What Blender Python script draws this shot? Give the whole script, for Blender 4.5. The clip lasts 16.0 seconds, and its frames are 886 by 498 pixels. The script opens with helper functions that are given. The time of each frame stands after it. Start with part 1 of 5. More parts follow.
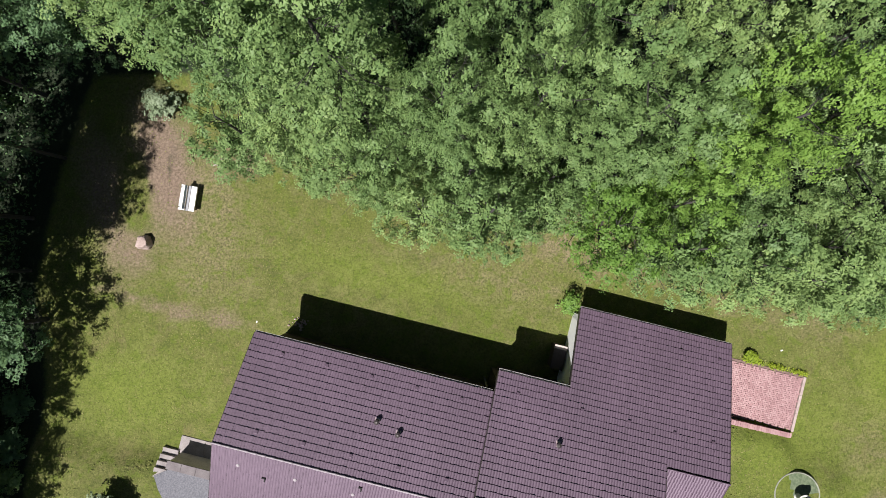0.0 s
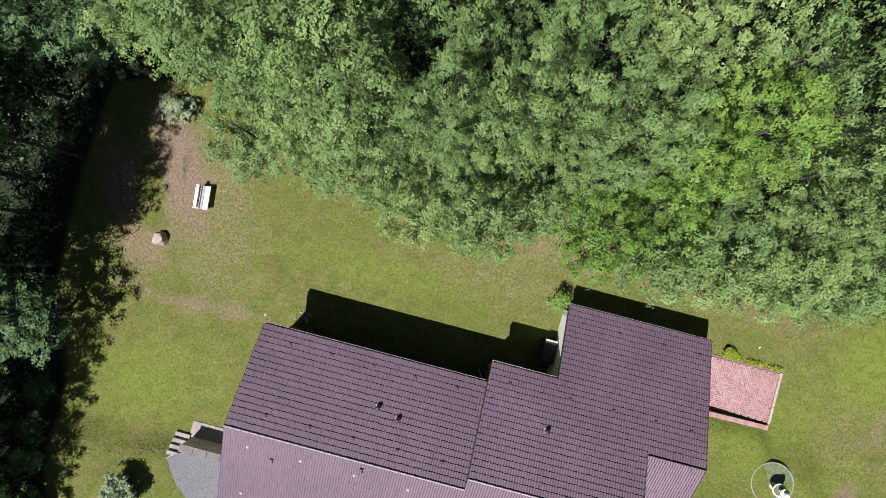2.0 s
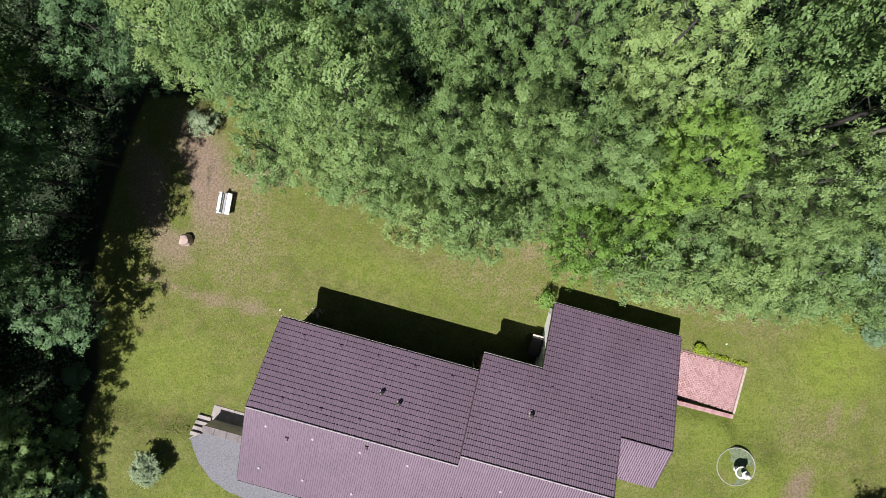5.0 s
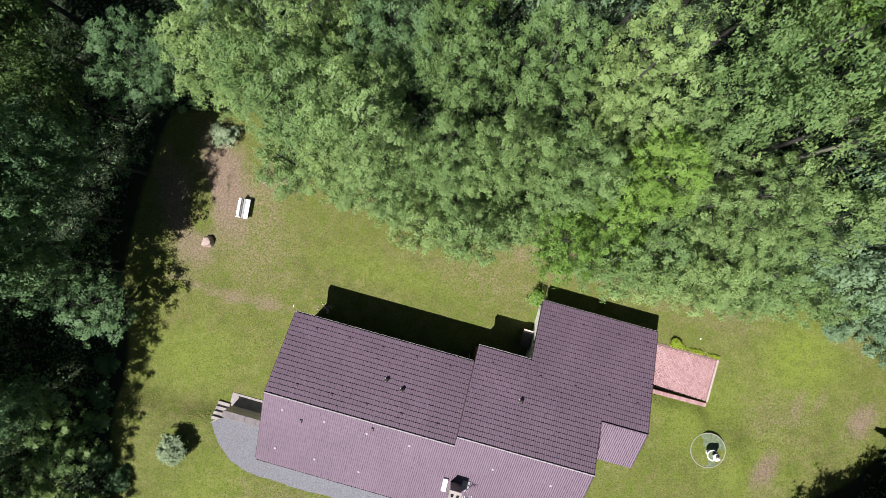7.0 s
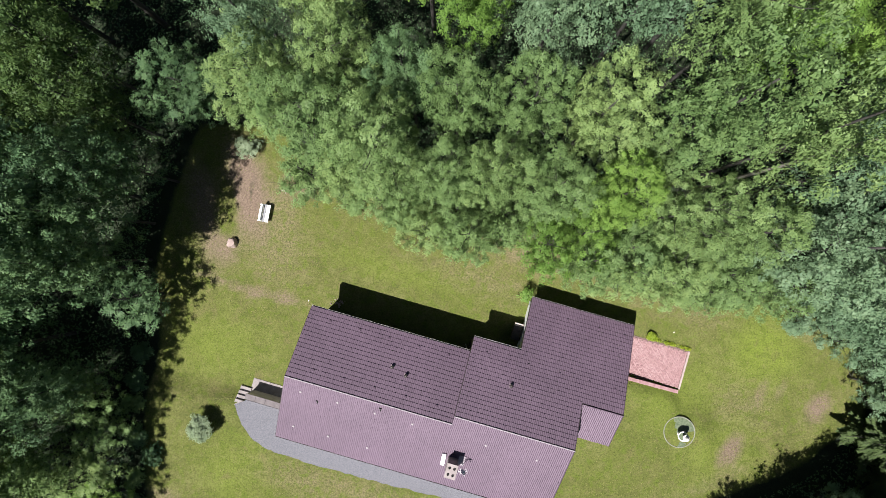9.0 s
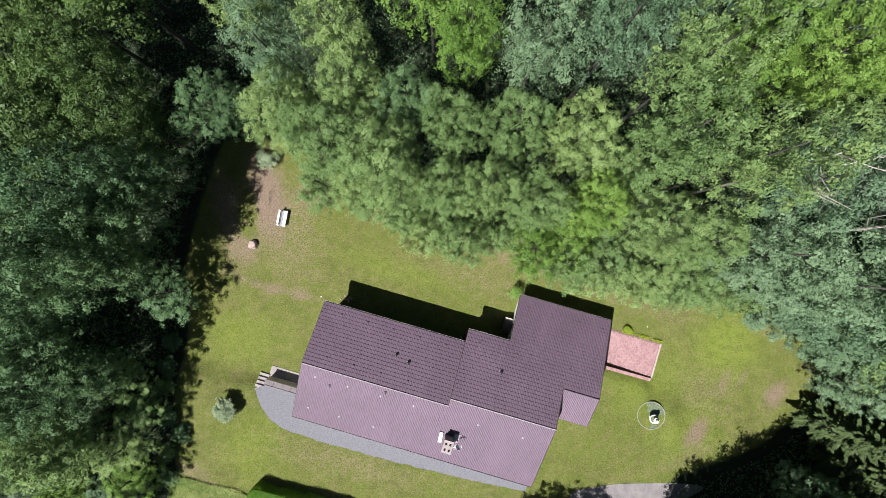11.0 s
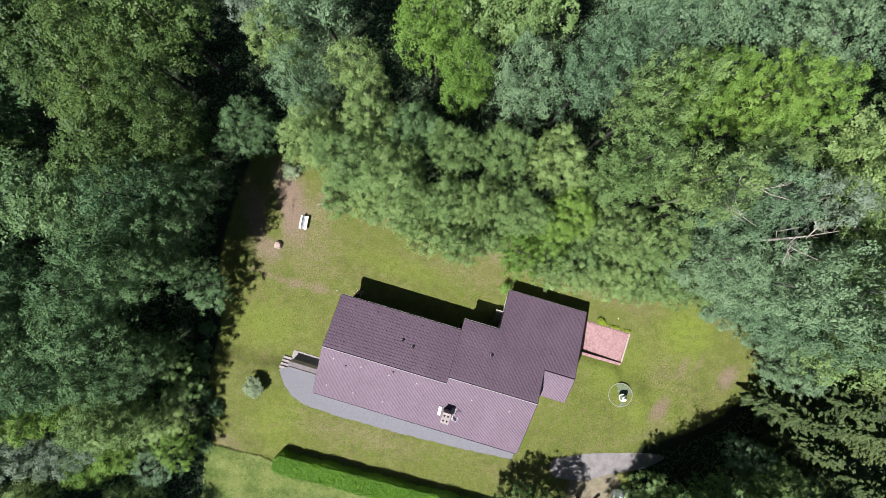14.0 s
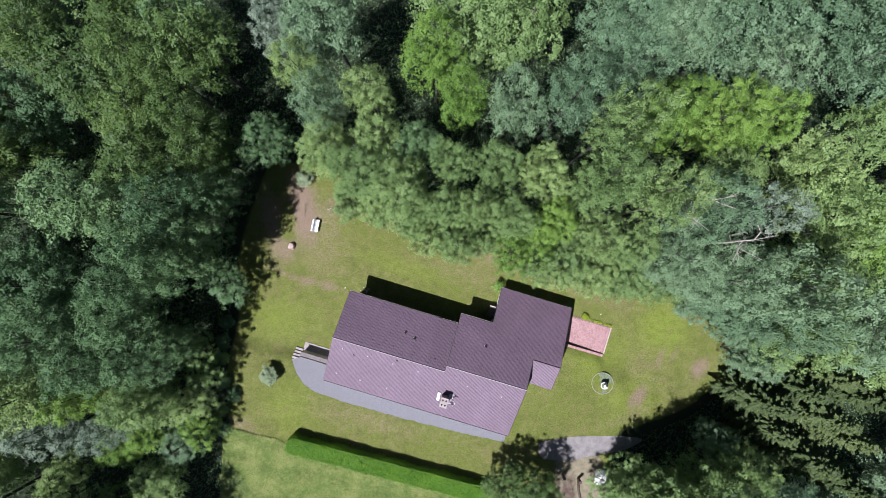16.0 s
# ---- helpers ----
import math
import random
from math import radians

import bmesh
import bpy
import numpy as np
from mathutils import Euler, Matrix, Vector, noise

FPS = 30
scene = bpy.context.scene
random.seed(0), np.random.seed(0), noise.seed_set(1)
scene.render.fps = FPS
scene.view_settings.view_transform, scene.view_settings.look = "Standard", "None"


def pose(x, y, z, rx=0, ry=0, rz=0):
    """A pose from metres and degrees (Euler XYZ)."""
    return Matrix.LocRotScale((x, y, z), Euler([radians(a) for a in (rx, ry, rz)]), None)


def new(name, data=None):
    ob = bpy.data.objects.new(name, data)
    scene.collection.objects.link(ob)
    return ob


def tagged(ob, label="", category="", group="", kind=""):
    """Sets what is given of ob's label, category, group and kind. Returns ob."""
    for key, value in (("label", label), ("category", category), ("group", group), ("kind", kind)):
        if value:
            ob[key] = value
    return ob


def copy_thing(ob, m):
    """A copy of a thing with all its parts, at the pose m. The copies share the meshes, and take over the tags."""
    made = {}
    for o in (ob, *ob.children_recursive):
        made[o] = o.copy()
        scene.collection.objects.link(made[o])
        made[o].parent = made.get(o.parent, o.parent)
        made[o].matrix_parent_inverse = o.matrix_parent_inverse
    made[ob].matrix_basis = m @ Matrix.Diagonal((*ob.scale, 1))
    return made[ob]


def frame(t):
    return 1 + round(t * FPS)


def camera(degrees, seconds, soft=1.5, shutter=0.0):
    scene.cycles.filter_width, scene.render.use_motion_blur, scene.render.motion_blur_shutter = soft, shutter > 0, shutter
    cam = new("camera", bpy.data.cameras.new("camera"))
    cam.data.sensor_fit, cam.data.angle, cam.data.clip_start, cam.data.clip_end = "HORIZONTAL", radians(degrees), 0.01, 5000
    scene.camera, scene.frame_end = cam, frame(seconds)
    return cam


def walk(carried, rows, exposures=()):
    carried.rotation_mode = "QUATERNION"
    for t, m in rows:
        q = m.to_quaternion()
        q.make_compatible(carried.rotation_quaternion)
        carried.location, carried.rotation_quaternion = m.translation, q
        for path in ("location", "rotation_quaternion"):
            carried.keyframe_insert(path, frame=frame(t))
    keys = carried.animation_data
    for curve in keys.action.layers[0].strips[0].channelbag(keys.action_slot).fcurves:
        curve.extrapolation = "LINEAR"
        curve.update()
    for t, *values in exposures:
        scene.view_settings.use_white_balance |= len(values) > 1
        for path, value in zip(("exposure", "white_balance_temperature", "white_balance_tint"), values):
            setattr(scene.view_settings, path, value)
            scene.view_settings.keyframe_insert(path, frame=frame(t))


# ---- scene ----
cam = camera(76.2, 16.0, soft=0.8)
PATH = [
    (0.0, 0.000, 0.000, 30.000, 0.485, 0.846, -1.292),
    (0.5, 0.100, -0.085, 30.367, 0.456, 0.858, -1.085),
    (1.0, 0.143, -0.085, 30.847, 0.460, 0.892, -0.915),
    (1.5, 0.138, -0.069, 31.301, 0.464, 0.916, -0.761),
    (2.0, 0.153, -0.054, 31.804, 0.466, 0.926, -0.603),
    (2.5, 0.212, -0.011, 32.316, 0.472, 0.950, -0.435),
    (3.0, 0.248, 0.025, 32.822, 0.471, 0.985, -0.302),
    (3.5, 0.288, 0.035, 33.355, 0.484, 1.012, -0.201),
    (4.0, 0.316, 0.020, 33.941, 0.525, 1.016, -0.133),
    (6.5, 0.496, 0.146, 37.580, 0.579, 1.078, 0.155),
    (7.0, 0.516, 0.158, 38.575, 0.569, 1.073, 0.240),
    (7.5, 0.550, 0.182, 39.612, 0.559, 1.086, 0.342),
    (8.0, 0.582, 0.221, 40.705, 0.534, 1.107, 0.425),
    (8.5, 0.627, 0.271, 41.815, 0.502, 1.151, 0.506),
    (9.0, 0.681, 0.315, 42.970, 0.462, 1.196, 0.570),
    (9.5, 0.756, 0.376, 44.181, 0.428, 1.218, 0.642),
    (10.0, 0.813, 0.457, 45.452, 0.393, 1.213, 0.701),
    (12.5, 0.988, 0.987, 51.808, -0.093, 1.142, 1.172),
    (13.0, 0.920, 1.028, 53.019, -0.107, 1.036, 1.239),
    (13.5, 0.806, 1.047, 54.265, -0.090, 0.937, 1.303),
    (14.0, 0.713, 1.021, 55.559, -0.049, 0.827, 1.368),
    (14.5, 0.664, 0.993, 56.883, 0.034, 0.717, 1.415),
    (15.0, 0.615, 0.947, 58.264, 0.110, 0.628, 1.469),
    (15.5, 0.570, 0.901, 59.619, 0.190, 0.540, 1.532),
    (16.0, 0.519, 0.842, 61.072, 0.255, 0.448, 1.587),
]
walk(cam, [(t, pose(*r)) for t, *r in PATH], [(0.0, 0.60, 6500, 10), (4.0, 0.66, 6500, 10), (8.0, 0.76, 6480, 10), (13.0, 0.78, 6400, 10), (15.2, 0.76, 6300, 10), (16.0, 0.72, 6000, 15)])

# ---- daylight ----
SUN_WAY = Vector((0.375, 0.395, -1.0))
SUN_STRENGTH, SKY_STRENGTH = 5.2, 0.027
sun_data = bpy.data.lights.new("sun", "SUN")
sun_data.energy, sun_data.angle, sun_data.color = SUN_STRENGTH, radians(0.53), (1.0, 0.965, 0.925)
sun = new("sun", sun_data)
sun.rotation_euler = SUN_WAY.to_track_quat("-Z", "Y").to_euler()
sun.location = (-20, -20, 60)
world = bpy.data.worlds.new("world")
scene.world = world
world.use_nodes = True
sky = world.node_tree.nodes.new("ShaderNodeTexSky")
sky.sky_type, sky.sun_disc = "NISHITA", False
sky.sun_elevation, sky.sun_rotation = radians(61.4), radians(223.5)
world.node_tree.links.new(sky.outputs[0], world.node_tree.nodes["Background"].inputs[0])
world.node_tree.nodes["Background"].inputs[1].default_value = SKY_STRENGTH


# ---- materials ----
class Mat:
    """A small helper round a node material."""

    def __init__(self, name, rough=0.8, metal=0.0, spec=0.5):
        self.m = bpy.data.materials.new(name)
        self.m.use_nodes = True
        self.t = self.m.node_tree
        self.b = self.t.nodes["Principled BSDF"]
        self.b.inputs["Roughness"].default_value = rough
        self.b.inputs["Metallic"].default_value = metal
        self.b.inputs["Specular IOR Level"].default_value = spec

    def node(self, kind, **values):
        n = self.t.nodes.new("ShaderNode" + kind)
        for k, v in values.items():
            n.inputs[k.replace("_", " ")].default_value = v
        return n

    def link(self, a, b):
        self.t.links.new(a, b)
        return self

    def coords(self, kind="Object"):
        return self.node("TexCoord").outputs[kind]

    def noise(self, scale, detail=4.0, rough=0.55, coord="Object", distortion=0.0, stretch=None):
        n = self.node("TexNoise", Scale=scale, Detail=detail, Roughness=rough, Distortion=distortion)
        src = self.coords(coord)
        if stretch:
            mp = self.node("Mapping")
            mp.inputs["Scale"].default_value = stretch
            self.link(src, mp.inputs[0])
            src = mp.outputs[0]
        self.link(src, n.inputs["Vector"])
        return n.outputs["Fac"]

    def ramp(self, fac, stops):
        r = self.node("ValToRGB")
        e = r.color_ramp.elements
        while len(e) < len(stops):
            e.new(0.5)
        for k, (p, c) in zip(e, stops):
            k.position, k.color = p, (*c, 1) if len(c) == 3 else c
        self.link(fac, r.inputs[0])
        return r.outputs[0]

    def mix(self, fac, a, b, how="MIX"):
        n = self.t.nodes.new("ShaderNodeMix")
        n.data_type, n.blend_type = "RGBA", how
        for v, i in ((fac, 0), (a, 6), (b, 7)):
            if isinstance(v, (int, float)):
                n.inputs[i].default_value = v
            elif isinstance(v, tuple):
                n.inputs[i].default_value = (*v, 1)
            else:
                self.link(v, n.inputs[i])
        return n.outputs[2]

    def math(self, how, a, b=0.0, clamp=False):
        n = self.t.nodes.new("ShaderNodeMath")
        n.operation, n.use_clamp = how, clamp
        for v, i in ((a, 0), (b, 1)):
            if isinstance(v, (int, float)):
                n.inputs[i].default_value = v
            else:
                self.link(v, n.inputs[i])
        return n.outputs[0]

    def attr(self, name):
        n = self.node("Attribute")
        n.attribute_name = name
        return n.outputs["Fac"]

    def color(self, c):
        if isinstance(c, tuple):
            self.b.inputs["Base Color"].default_value = (*c, 1)
        else:
            self.link(c, self.b.inputs["Base Color"])
        return self

    def bump(self, height, strength=0.4, distance=0.02):
        n = self.node("Bump", Strength=strength, Distance=distance)
        self.link(height, n.inputs["Height"])
        self.link(n.outputs[0], self.b.inputs["Normal"])
        return self


def plain(name, a, b, scale=6.0, rough=0.8, metal=0.0, bump=0.15, dist=0.01, stretch=None):
    """Two close tones blended by noise at two scales, with a fine relief."""
    k = Mat(name, rough, metal)
    big, fine = k.noise(scale, 3, stretch=stretch), k.noise(scale * 9, 3, stretch=stretch)
    both = k.math("ADD", k.math("MULTIPLY", big, 0.6), k.math("MULTIPLY", fine, 0.4))
    k.color(k.ramp(both, [(0.36, a), (0.64, b)]))
    if bump:
        k.bump(fine, bump, dist)
    return k.m


def ground_material():
    k = Mat("lawn_and_soil", 0.95, spec=0.15)
    big, mid, fine = k.noise(0.17, 5, 0.62), k.noise(0.8, 9, 0.80), k.noise(7.0, 6, 0.78)
    grain = k.noise(11.0, 5, 0.78)
    mow = k.noise(1.4, 9, 0.74, stretch=(0.5, 1.25, 1.0))
    grass = k.ramp(mid, [(0.40, (0.088, 0.099, 0.030)), (0.5, (0.126, 0.130, 0.043)), (0.60, (0.166, 0.162, 0.066))])
    grass = k.mix(k.ramp(big, [(0.42, (0, 0, 0)), (0.62, (1, 1, 1))]), grass, k.mix(0.6, grass, (0.112, 0.134, 0.028)))
    straw = k.ramp(fine, [(0.40, (0.135, 0.108, 0.068)), (0.60, (0.265, 0.212, 0.138))])
    dry = k.math("ADD", k.attr("dry"), k.math("MULTIPLY", k.math("SUBTRACT", mow, 0.5), 1.6))
    grass = k.mix(k.ramp(dry, [(0.16, (0, 0, 0)), (0.85, (0.9, 0.9, 0.9))]), grass, straw)
    lush = k.mix(mow, (0.122, 0.172, 0.024), (0.186, 0.218, 0.044))
    grass = k.mix(k.ramp(k.math("ADD", k.attr("lush"), k.math("MULTIPLY", k.math("SUBTRACT", mid, 0.5), 0.9)), [(0.10, (0, 0, 0)), (1.1, (1, 1, 1))]), grass, lush)
    clover = k.noise(1.9, 6, 0.66, distortion=0.6)
    grass = k.mix(k.ramp(clover, [(0.50, (0, 0, 0)), (0.60, (0.75, 0.75, 0.75))]), grass, k.mix(mow, (0.078, 0.118, 0.020), (0.130, 0.158, 0.026)))
    tan = k.noise(0.62, 7, 0.72, distortion=0.8)
    grass = k.mix(k.ramp(tan, [(0.54, (0, 0, 0)), (0.68, (0.55, 0.55, 0.55))]), grass, (0.172, 0.140, 0.072))
    grass = k.mix(k.ramp(fine, [(0.40, (1, 1, 1)), (0.52, (0, 0, 0))]), grass, k.mix(0.60, grass, (0.050, 0.066, 0.016)))
    soil = k.ramp(fine, [(0.34, (0.128, 0.088, 0.070)), (0.5, (0.188, 0.134, 0.110)), (0.66, (0.268, 0.198, 0.164))])
    bare = k.math("ADD", k.attr("bare"), k.math("MULTIPLY", k.math("SUBTRACT", mid, 0.5), 1.1))
    bare = k.math("ADD", bare, k.math("MULTIPLY", k.math("SUBTRACT", fine, 0.5), 0.6))
    both = k.mix(k.ramp(bare, [(0.26, (0, 0, 0)), (0.90, (0.88, 0.88, 0.88))]), grass, soil)
    # leaf litter, toned near black to carry the shade between the crowns
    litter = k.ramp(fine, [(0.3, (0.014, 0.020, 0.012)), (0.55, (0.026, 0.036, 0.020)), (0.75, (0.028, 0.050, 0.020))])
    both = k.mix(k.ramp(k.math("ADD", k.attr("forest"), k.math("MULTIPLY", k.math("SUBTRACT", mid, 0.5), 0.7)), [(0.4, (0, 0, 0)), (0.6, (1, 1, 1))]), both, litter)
    speck = k.mix(1.0, both, k.ramp(grain, [(0.36, (0.82, 0.82, 0.80)), (0.5, (1, 1, 1)), (0.64, (1.18, 1.18, 1.15))]), "MULTIPLY")
    k.color(speck)
    k.bump(k.math("ADD", fine, k.math("MULTIPLY", grain, 0.8)), 0.6, 0.07)
    return k.m


def leaf_material(name, low, mid, high, glow=0.32, gloss=0.22):
    """Leaves: a hue of the tree's own, of each spray, a little of each leaf's own, light passing through."""
    k = Mat(name, 0.50, spec=gloss)
    own = k.node("ObjectInfo").outputs["Random"]
    each = k.node("NewGeometry").outputs["Random Per Island"]
    patch, tuft = k.noise(0.55, 2), k.noise(2.6, 3)
    f = k.math("ADD", k.math("ADD", k.math("MULTIPLY", own, 0.24), 0.05), k.math("ADD", k.math("MULTIPLY", each, 0.16), k.math("ADD", k.math("MULTIPLY", patch, 0.34), k.math("MULTIPLY", tuft, 0.40))))
    col = k.ramp(f, [(0.34, low), (0.62, mid), (0.90, high)])
    k.color(col)
    thin = k.node("BsdfTranslucent")
    k.link(k.mix(0.25, col, (0.16, 0.22, 0.03)), thin.inputs["Color"])
    mixer = k.node("MixShader", Fac=glow)
    k.link(k.b.outputs[0], mixer.inputs[1]).link(thin.outputs[0], mixer.inputs[2])
    k.link(mixer.outputs[0], k.t.nodes["Material Output"].inputs["Surface"])
    return k.m


def tile_material():
    k = Mat("brown_roof_tile", 0.60, spec=1.0)
    each = k.node("NewGeometry").outputs["Random Per Island"]
    big, fine = k.noise(0.35, 4, 0.6), k.noise(18, 3)
    f = k.math("ADD", k.math("MULTIPLY", each, 0.14), k.math("ADD", k.math("MULTIPLY", big, 0.62), k.math("MULTIPLY", fine, 0.38)))
    k.color(k.ramp(f, [(0.25, (0.051, 0.032, 0.049)), (0.55, (0.079, 0.050, 0.076)), (0.9, (0.117, 0.076, 0.112))]))
    k.b.inputs["Specular Tint"].default_value = (1.0, 0.86, 1.0, 1)
    k.b.inputs["Coat Weight"].default_value = 0.05
    k.b.inputs["Coat Roughness"].default_value = 0.46
    k.b.inputs["Coat IOR"].default_value = 1.6
    k.bump(fine, 0.15, 0.004)
    return k.m


def brick_material():
    k = Mat("red_paver", 0.85, spec=0.3)
    own = k.node("ObjectInfo").outputs["Random"]
    each = k.node("NewGeometry").outputs["Random Per Island"]
    big, fine = k.noise(0.9, 4, 0.6), k.noise(30, 3)
    f = k.math("ADD", k.math("MULTIPLY", k.math("FRACT", k.math("ADD", own, each)), 0.30), k.math("ADD", k.math("MULTIPLY", big, 0.5), k.math("MULTIPLY", fine, 0.2)))
    k.color(k.ramp(f, [(0.20, (0.238, 0.130, 0.138)), (0.50, (0.345, 0.208, 0.216)), (0.85, (0.440, 0.298, 0.302))]))
    k.bump(fine, 0.2, 0.004)
    return k.m


GROUND = ground_material()
LEAF_MID = leaf_material("leaf_mid_green", (0.091, 0.163, 0.057), (0.173, 0.265, 0.093), (0.278, 0.378, 0.131), 0.24)
LEAF_BLUE = leaf_material("leaf_blue_green", (0.074, 0.140, 0.077), (0.132, 0.215, 0.119), (0.210, 0.303, 0.164), 0.22)
LEAF_LIME = leaf_material("leaf_yellow_green", (0.091, 0.180, 0.035), (0.157, 0.274, 0.054), (0.233, 0.358, 0.079), 0.28)
LEAF_DARK = leaf_material("leaf_dark_green", (0.046, 0.100, 0.051), (0.097, 0.176, 0.079), (0.181, 0.284, 0.115), 0.22, 0.20)
LEAF_OLIVE = leaf_material("leaf_olive_green", (0.032, 0.067, 0.023), (0.072, 0.126, 0.040), (0.149, 0.229, 0.059), 0.24, 0.20)
LEAF_PALE = leaf_material("leaf_silvery", (0.165, 0.225, 0.125), (0.260, 0.325, 0.200), (0.380, 0.440, 0.310), 0.2)
LEAF_SILVER = leaf_material("leaf_grey_green", (0.125, 0.180, 0.130), (0.190, 0.255, 0.185), (0.270, 0.335, 0.255), 0.2)
LEAF_HEDGE = leaf_material("leaf_hedge", (0.054, 0.149, 0.011), (0.121, 0.257, 0.019), (0.216, 0.378, 0.032), 0.26)
NEEDLE = leaf_material("needle_spray", (0.035, 0.058, 0.021), (0.073, 0.108, 0.038), (0.132, 0.168, 0.062), 0.12, 0.2)
BARK = plain("bark", (0.026, 0.024, 0.022), (0.070, 0.064, 0.058), 3.0, 0.9, 0, 0.5, 0.02, (1, 1, 0.25))
DEAD_WOOD = plain("bleached_wood", (0.28, 0.25, 0.22), (0.48, 0.44, 0.40), 4.0, 0.85)
TILE = tile_material()
PAVER = brick_material()
JOINT = plain("paver_joint_sand", (0.13, 0.085, 0.075), (0.20, 0.13, 0.115), 12)
UNDERLAY = plain("dark_roof_underlay", (0.012, 0.010, 0.010), (0.022, 0.018, 0.018), 4)
STUCCO = plain("white_stucco", (0.86, 0.865, 0.88), (0.90, 0.905, 0.915), 2.0, 0.9, 0, 0.2, 0.006)
ZINC = plain("weathered_zinc", (0.20, 0.19, 0.19), (0.32, 0.30, 0.30), 3.0, 0.6, 0.2)
DARK_METAL = plain("dark_brown_metal", (0.030, 0.024, 0.024), (0.055, 0.045, 0.045), 5.0, 0.5, 0.2)
CONCRETE = plain("pale_concrete", (0.36, 0.315, 0.285), (0.55, 0.49, 0.45), 2.5, 0.9, 0, 0.25, 0.006)
STEP_STONE = plain("weathered_step_stone", (0.19, 0.165, 0.165), (0.31, 0.28, 0.28), 2.5, 0.9, 0, 0.25, 0.006)
KERB_STONE = plain("pinkish_kerb", (0.30, 0.235, 0.225), (0.43, 0.345, 0.33), 4.0, 0.9)
CHIMNEY_GREY = plain("grey_pink_render", (0.23, 0.195, 0.195), (0.34, 0.295, 0.295), 3.0, 0.9, 0, 0.25, 0.006)
PINK_STONE = plain("pink_sandstone_slab", (0.115, 0.098, 0.104), (0.185, 0.163, 0.170), 2.5, 0.9, 0, 0.25, 0.006)
WHITE_PAINT = plain("white_paint", (0.74, 0.75, 0.76), (0.84, 0.85, 0.86), 4.0, 0.6)
# bench white darkened to the grey of a shaded strip
SHADED_PAINT = plain("shaded_white_paint", (0.20, 0.205, 0.225), (0.33, 0.335, 0.36), 4.0, 0.8)
MARBLE = plain("white_cast_stone", (0.60, 0.59, 0.58), (0.78, 0.77, 0.76), 5.0, 0.7)
ROCK = plain("pale_pink_rock", (0.27, 0.20, 0.18), (0.46, 0.36, 0.33), 3.0, 0.95, 0, 0.5, 0.03)
GRAVEL = plain("grey_gravel", (0.112, 0.113, 0.132), (0.212, 0.210, 0.238), 12.0, 0.95, 0, 0.8, 0.03)
DRIVE = plain("grey_asphalt_drive", (0.14, 0.128, 0.132), (0.225, 0.208, 0.21), 1.6, 0.95, 0, 0.4, 0.01)
DUST = plain("dusty_track_soil", (0.120, 0.108, 0.070), (0.215, 0.185, 0.130), 2.2, 0.95, 0, 0.5, 0.02)
VENT_PIPE = plain("pinkish_vent", (0.34, 0.26, 0.28), (0.44, 0.35, 0.37), 5.0, 0.6)
VENT_TILE = plain("pale_vent_tile", (0.28, 0.245, 0.27), (0.40, 0.36, 0.385), 5.0, 0.5)
RIDGE = plain("ridge_tile", (0.21, 0.182, 0.207), (0.37, 0.33, 0.365), 5.0, 0.5)
WATER = plain("still_green_water", (0.062, 0.088, 0.048), (0.165, 0.195, 0.125), 8.0, 0.35, 0, 0.25, 0.02)
DARK_WOOD = plain("dark_stained_wood", (0.04, 0.028, 0.02), (0.09, 0.065, 0.045), 3, 0.8, 0, 0.3, 0.005, (1, 8, 1))
BRUSHWOOD = plain("dry_brushwood", (0.11, 0.075, 0.06), (0.27, 0.20, 0.17), 6, 0.9)
BLACK = plain("black_hollow", (0.008, 0.008, 0.008), (0.014, 0.014, 0.014), 5, 0.9)
CAR_PAINT = plain("white_car_paint", (0.72, 0.73, 0.74), (0.80, 0.81, 0.82), 2, 0.22, 0, 0)
CAR_GLASS = plain("dark_car_glass", (0.02, 0.025, 0.03), (0.03, 0.035, 0.04), 2, 0.05, 0, 0)
TYRE = plain("rubber", (0.015, 0.015, 0.015), (0.03, 0.03, 0.03), 20, 0.85)


# ---- building helpers ----
def part(name, bm, material, parent=None, label=""):
    """Links a bmesh, or a mesh, as one object under a thing or a part."""
    if isinstance(bm, bmesh.types.BMesh):
        me = bpy.data.meshes.new(name)
        bm.to_mesh(me)
        bm.free()
    else:
        me = bm
    if material and not me.materials:
        me.materials.append(material)
    ob = new(name, me)
    if parent:
        ob.parent = parent
    return tagged(ob, label)


def thing(name, m, label, category, group="", kind=""):
    ob = new(name)
    ob.matrix_basis = m
    return tagged(ob, label, category, group, kind)


def box(bm, lo, hi, bevel=0.0, m=None):
    """Adds a box with softened edges to bm."""
    r = bmesh.ops.create_cube(bm, size=1.0)
    vs = r["verts"]
    for v in vs:
        v.co = Vector([l + (c + 0.5) * (h - l) for c, l, h in zip(v.co, lo, hi)])
    if bevel:
        es = list({e for v in vs for e in v.link_edges})
        r = bmesh.ops.bevel(bm, geom=es, offset=bevel, segments=2, affect="EDGES", profile=0.6)
        vs = list({v for f in r["faces"] for v in f.verts} | {v for v in vs if v.is_valid})
    if m is not None:
        bmesh.ops.transform(bm, matrix=m, verts=vs)
    return bm


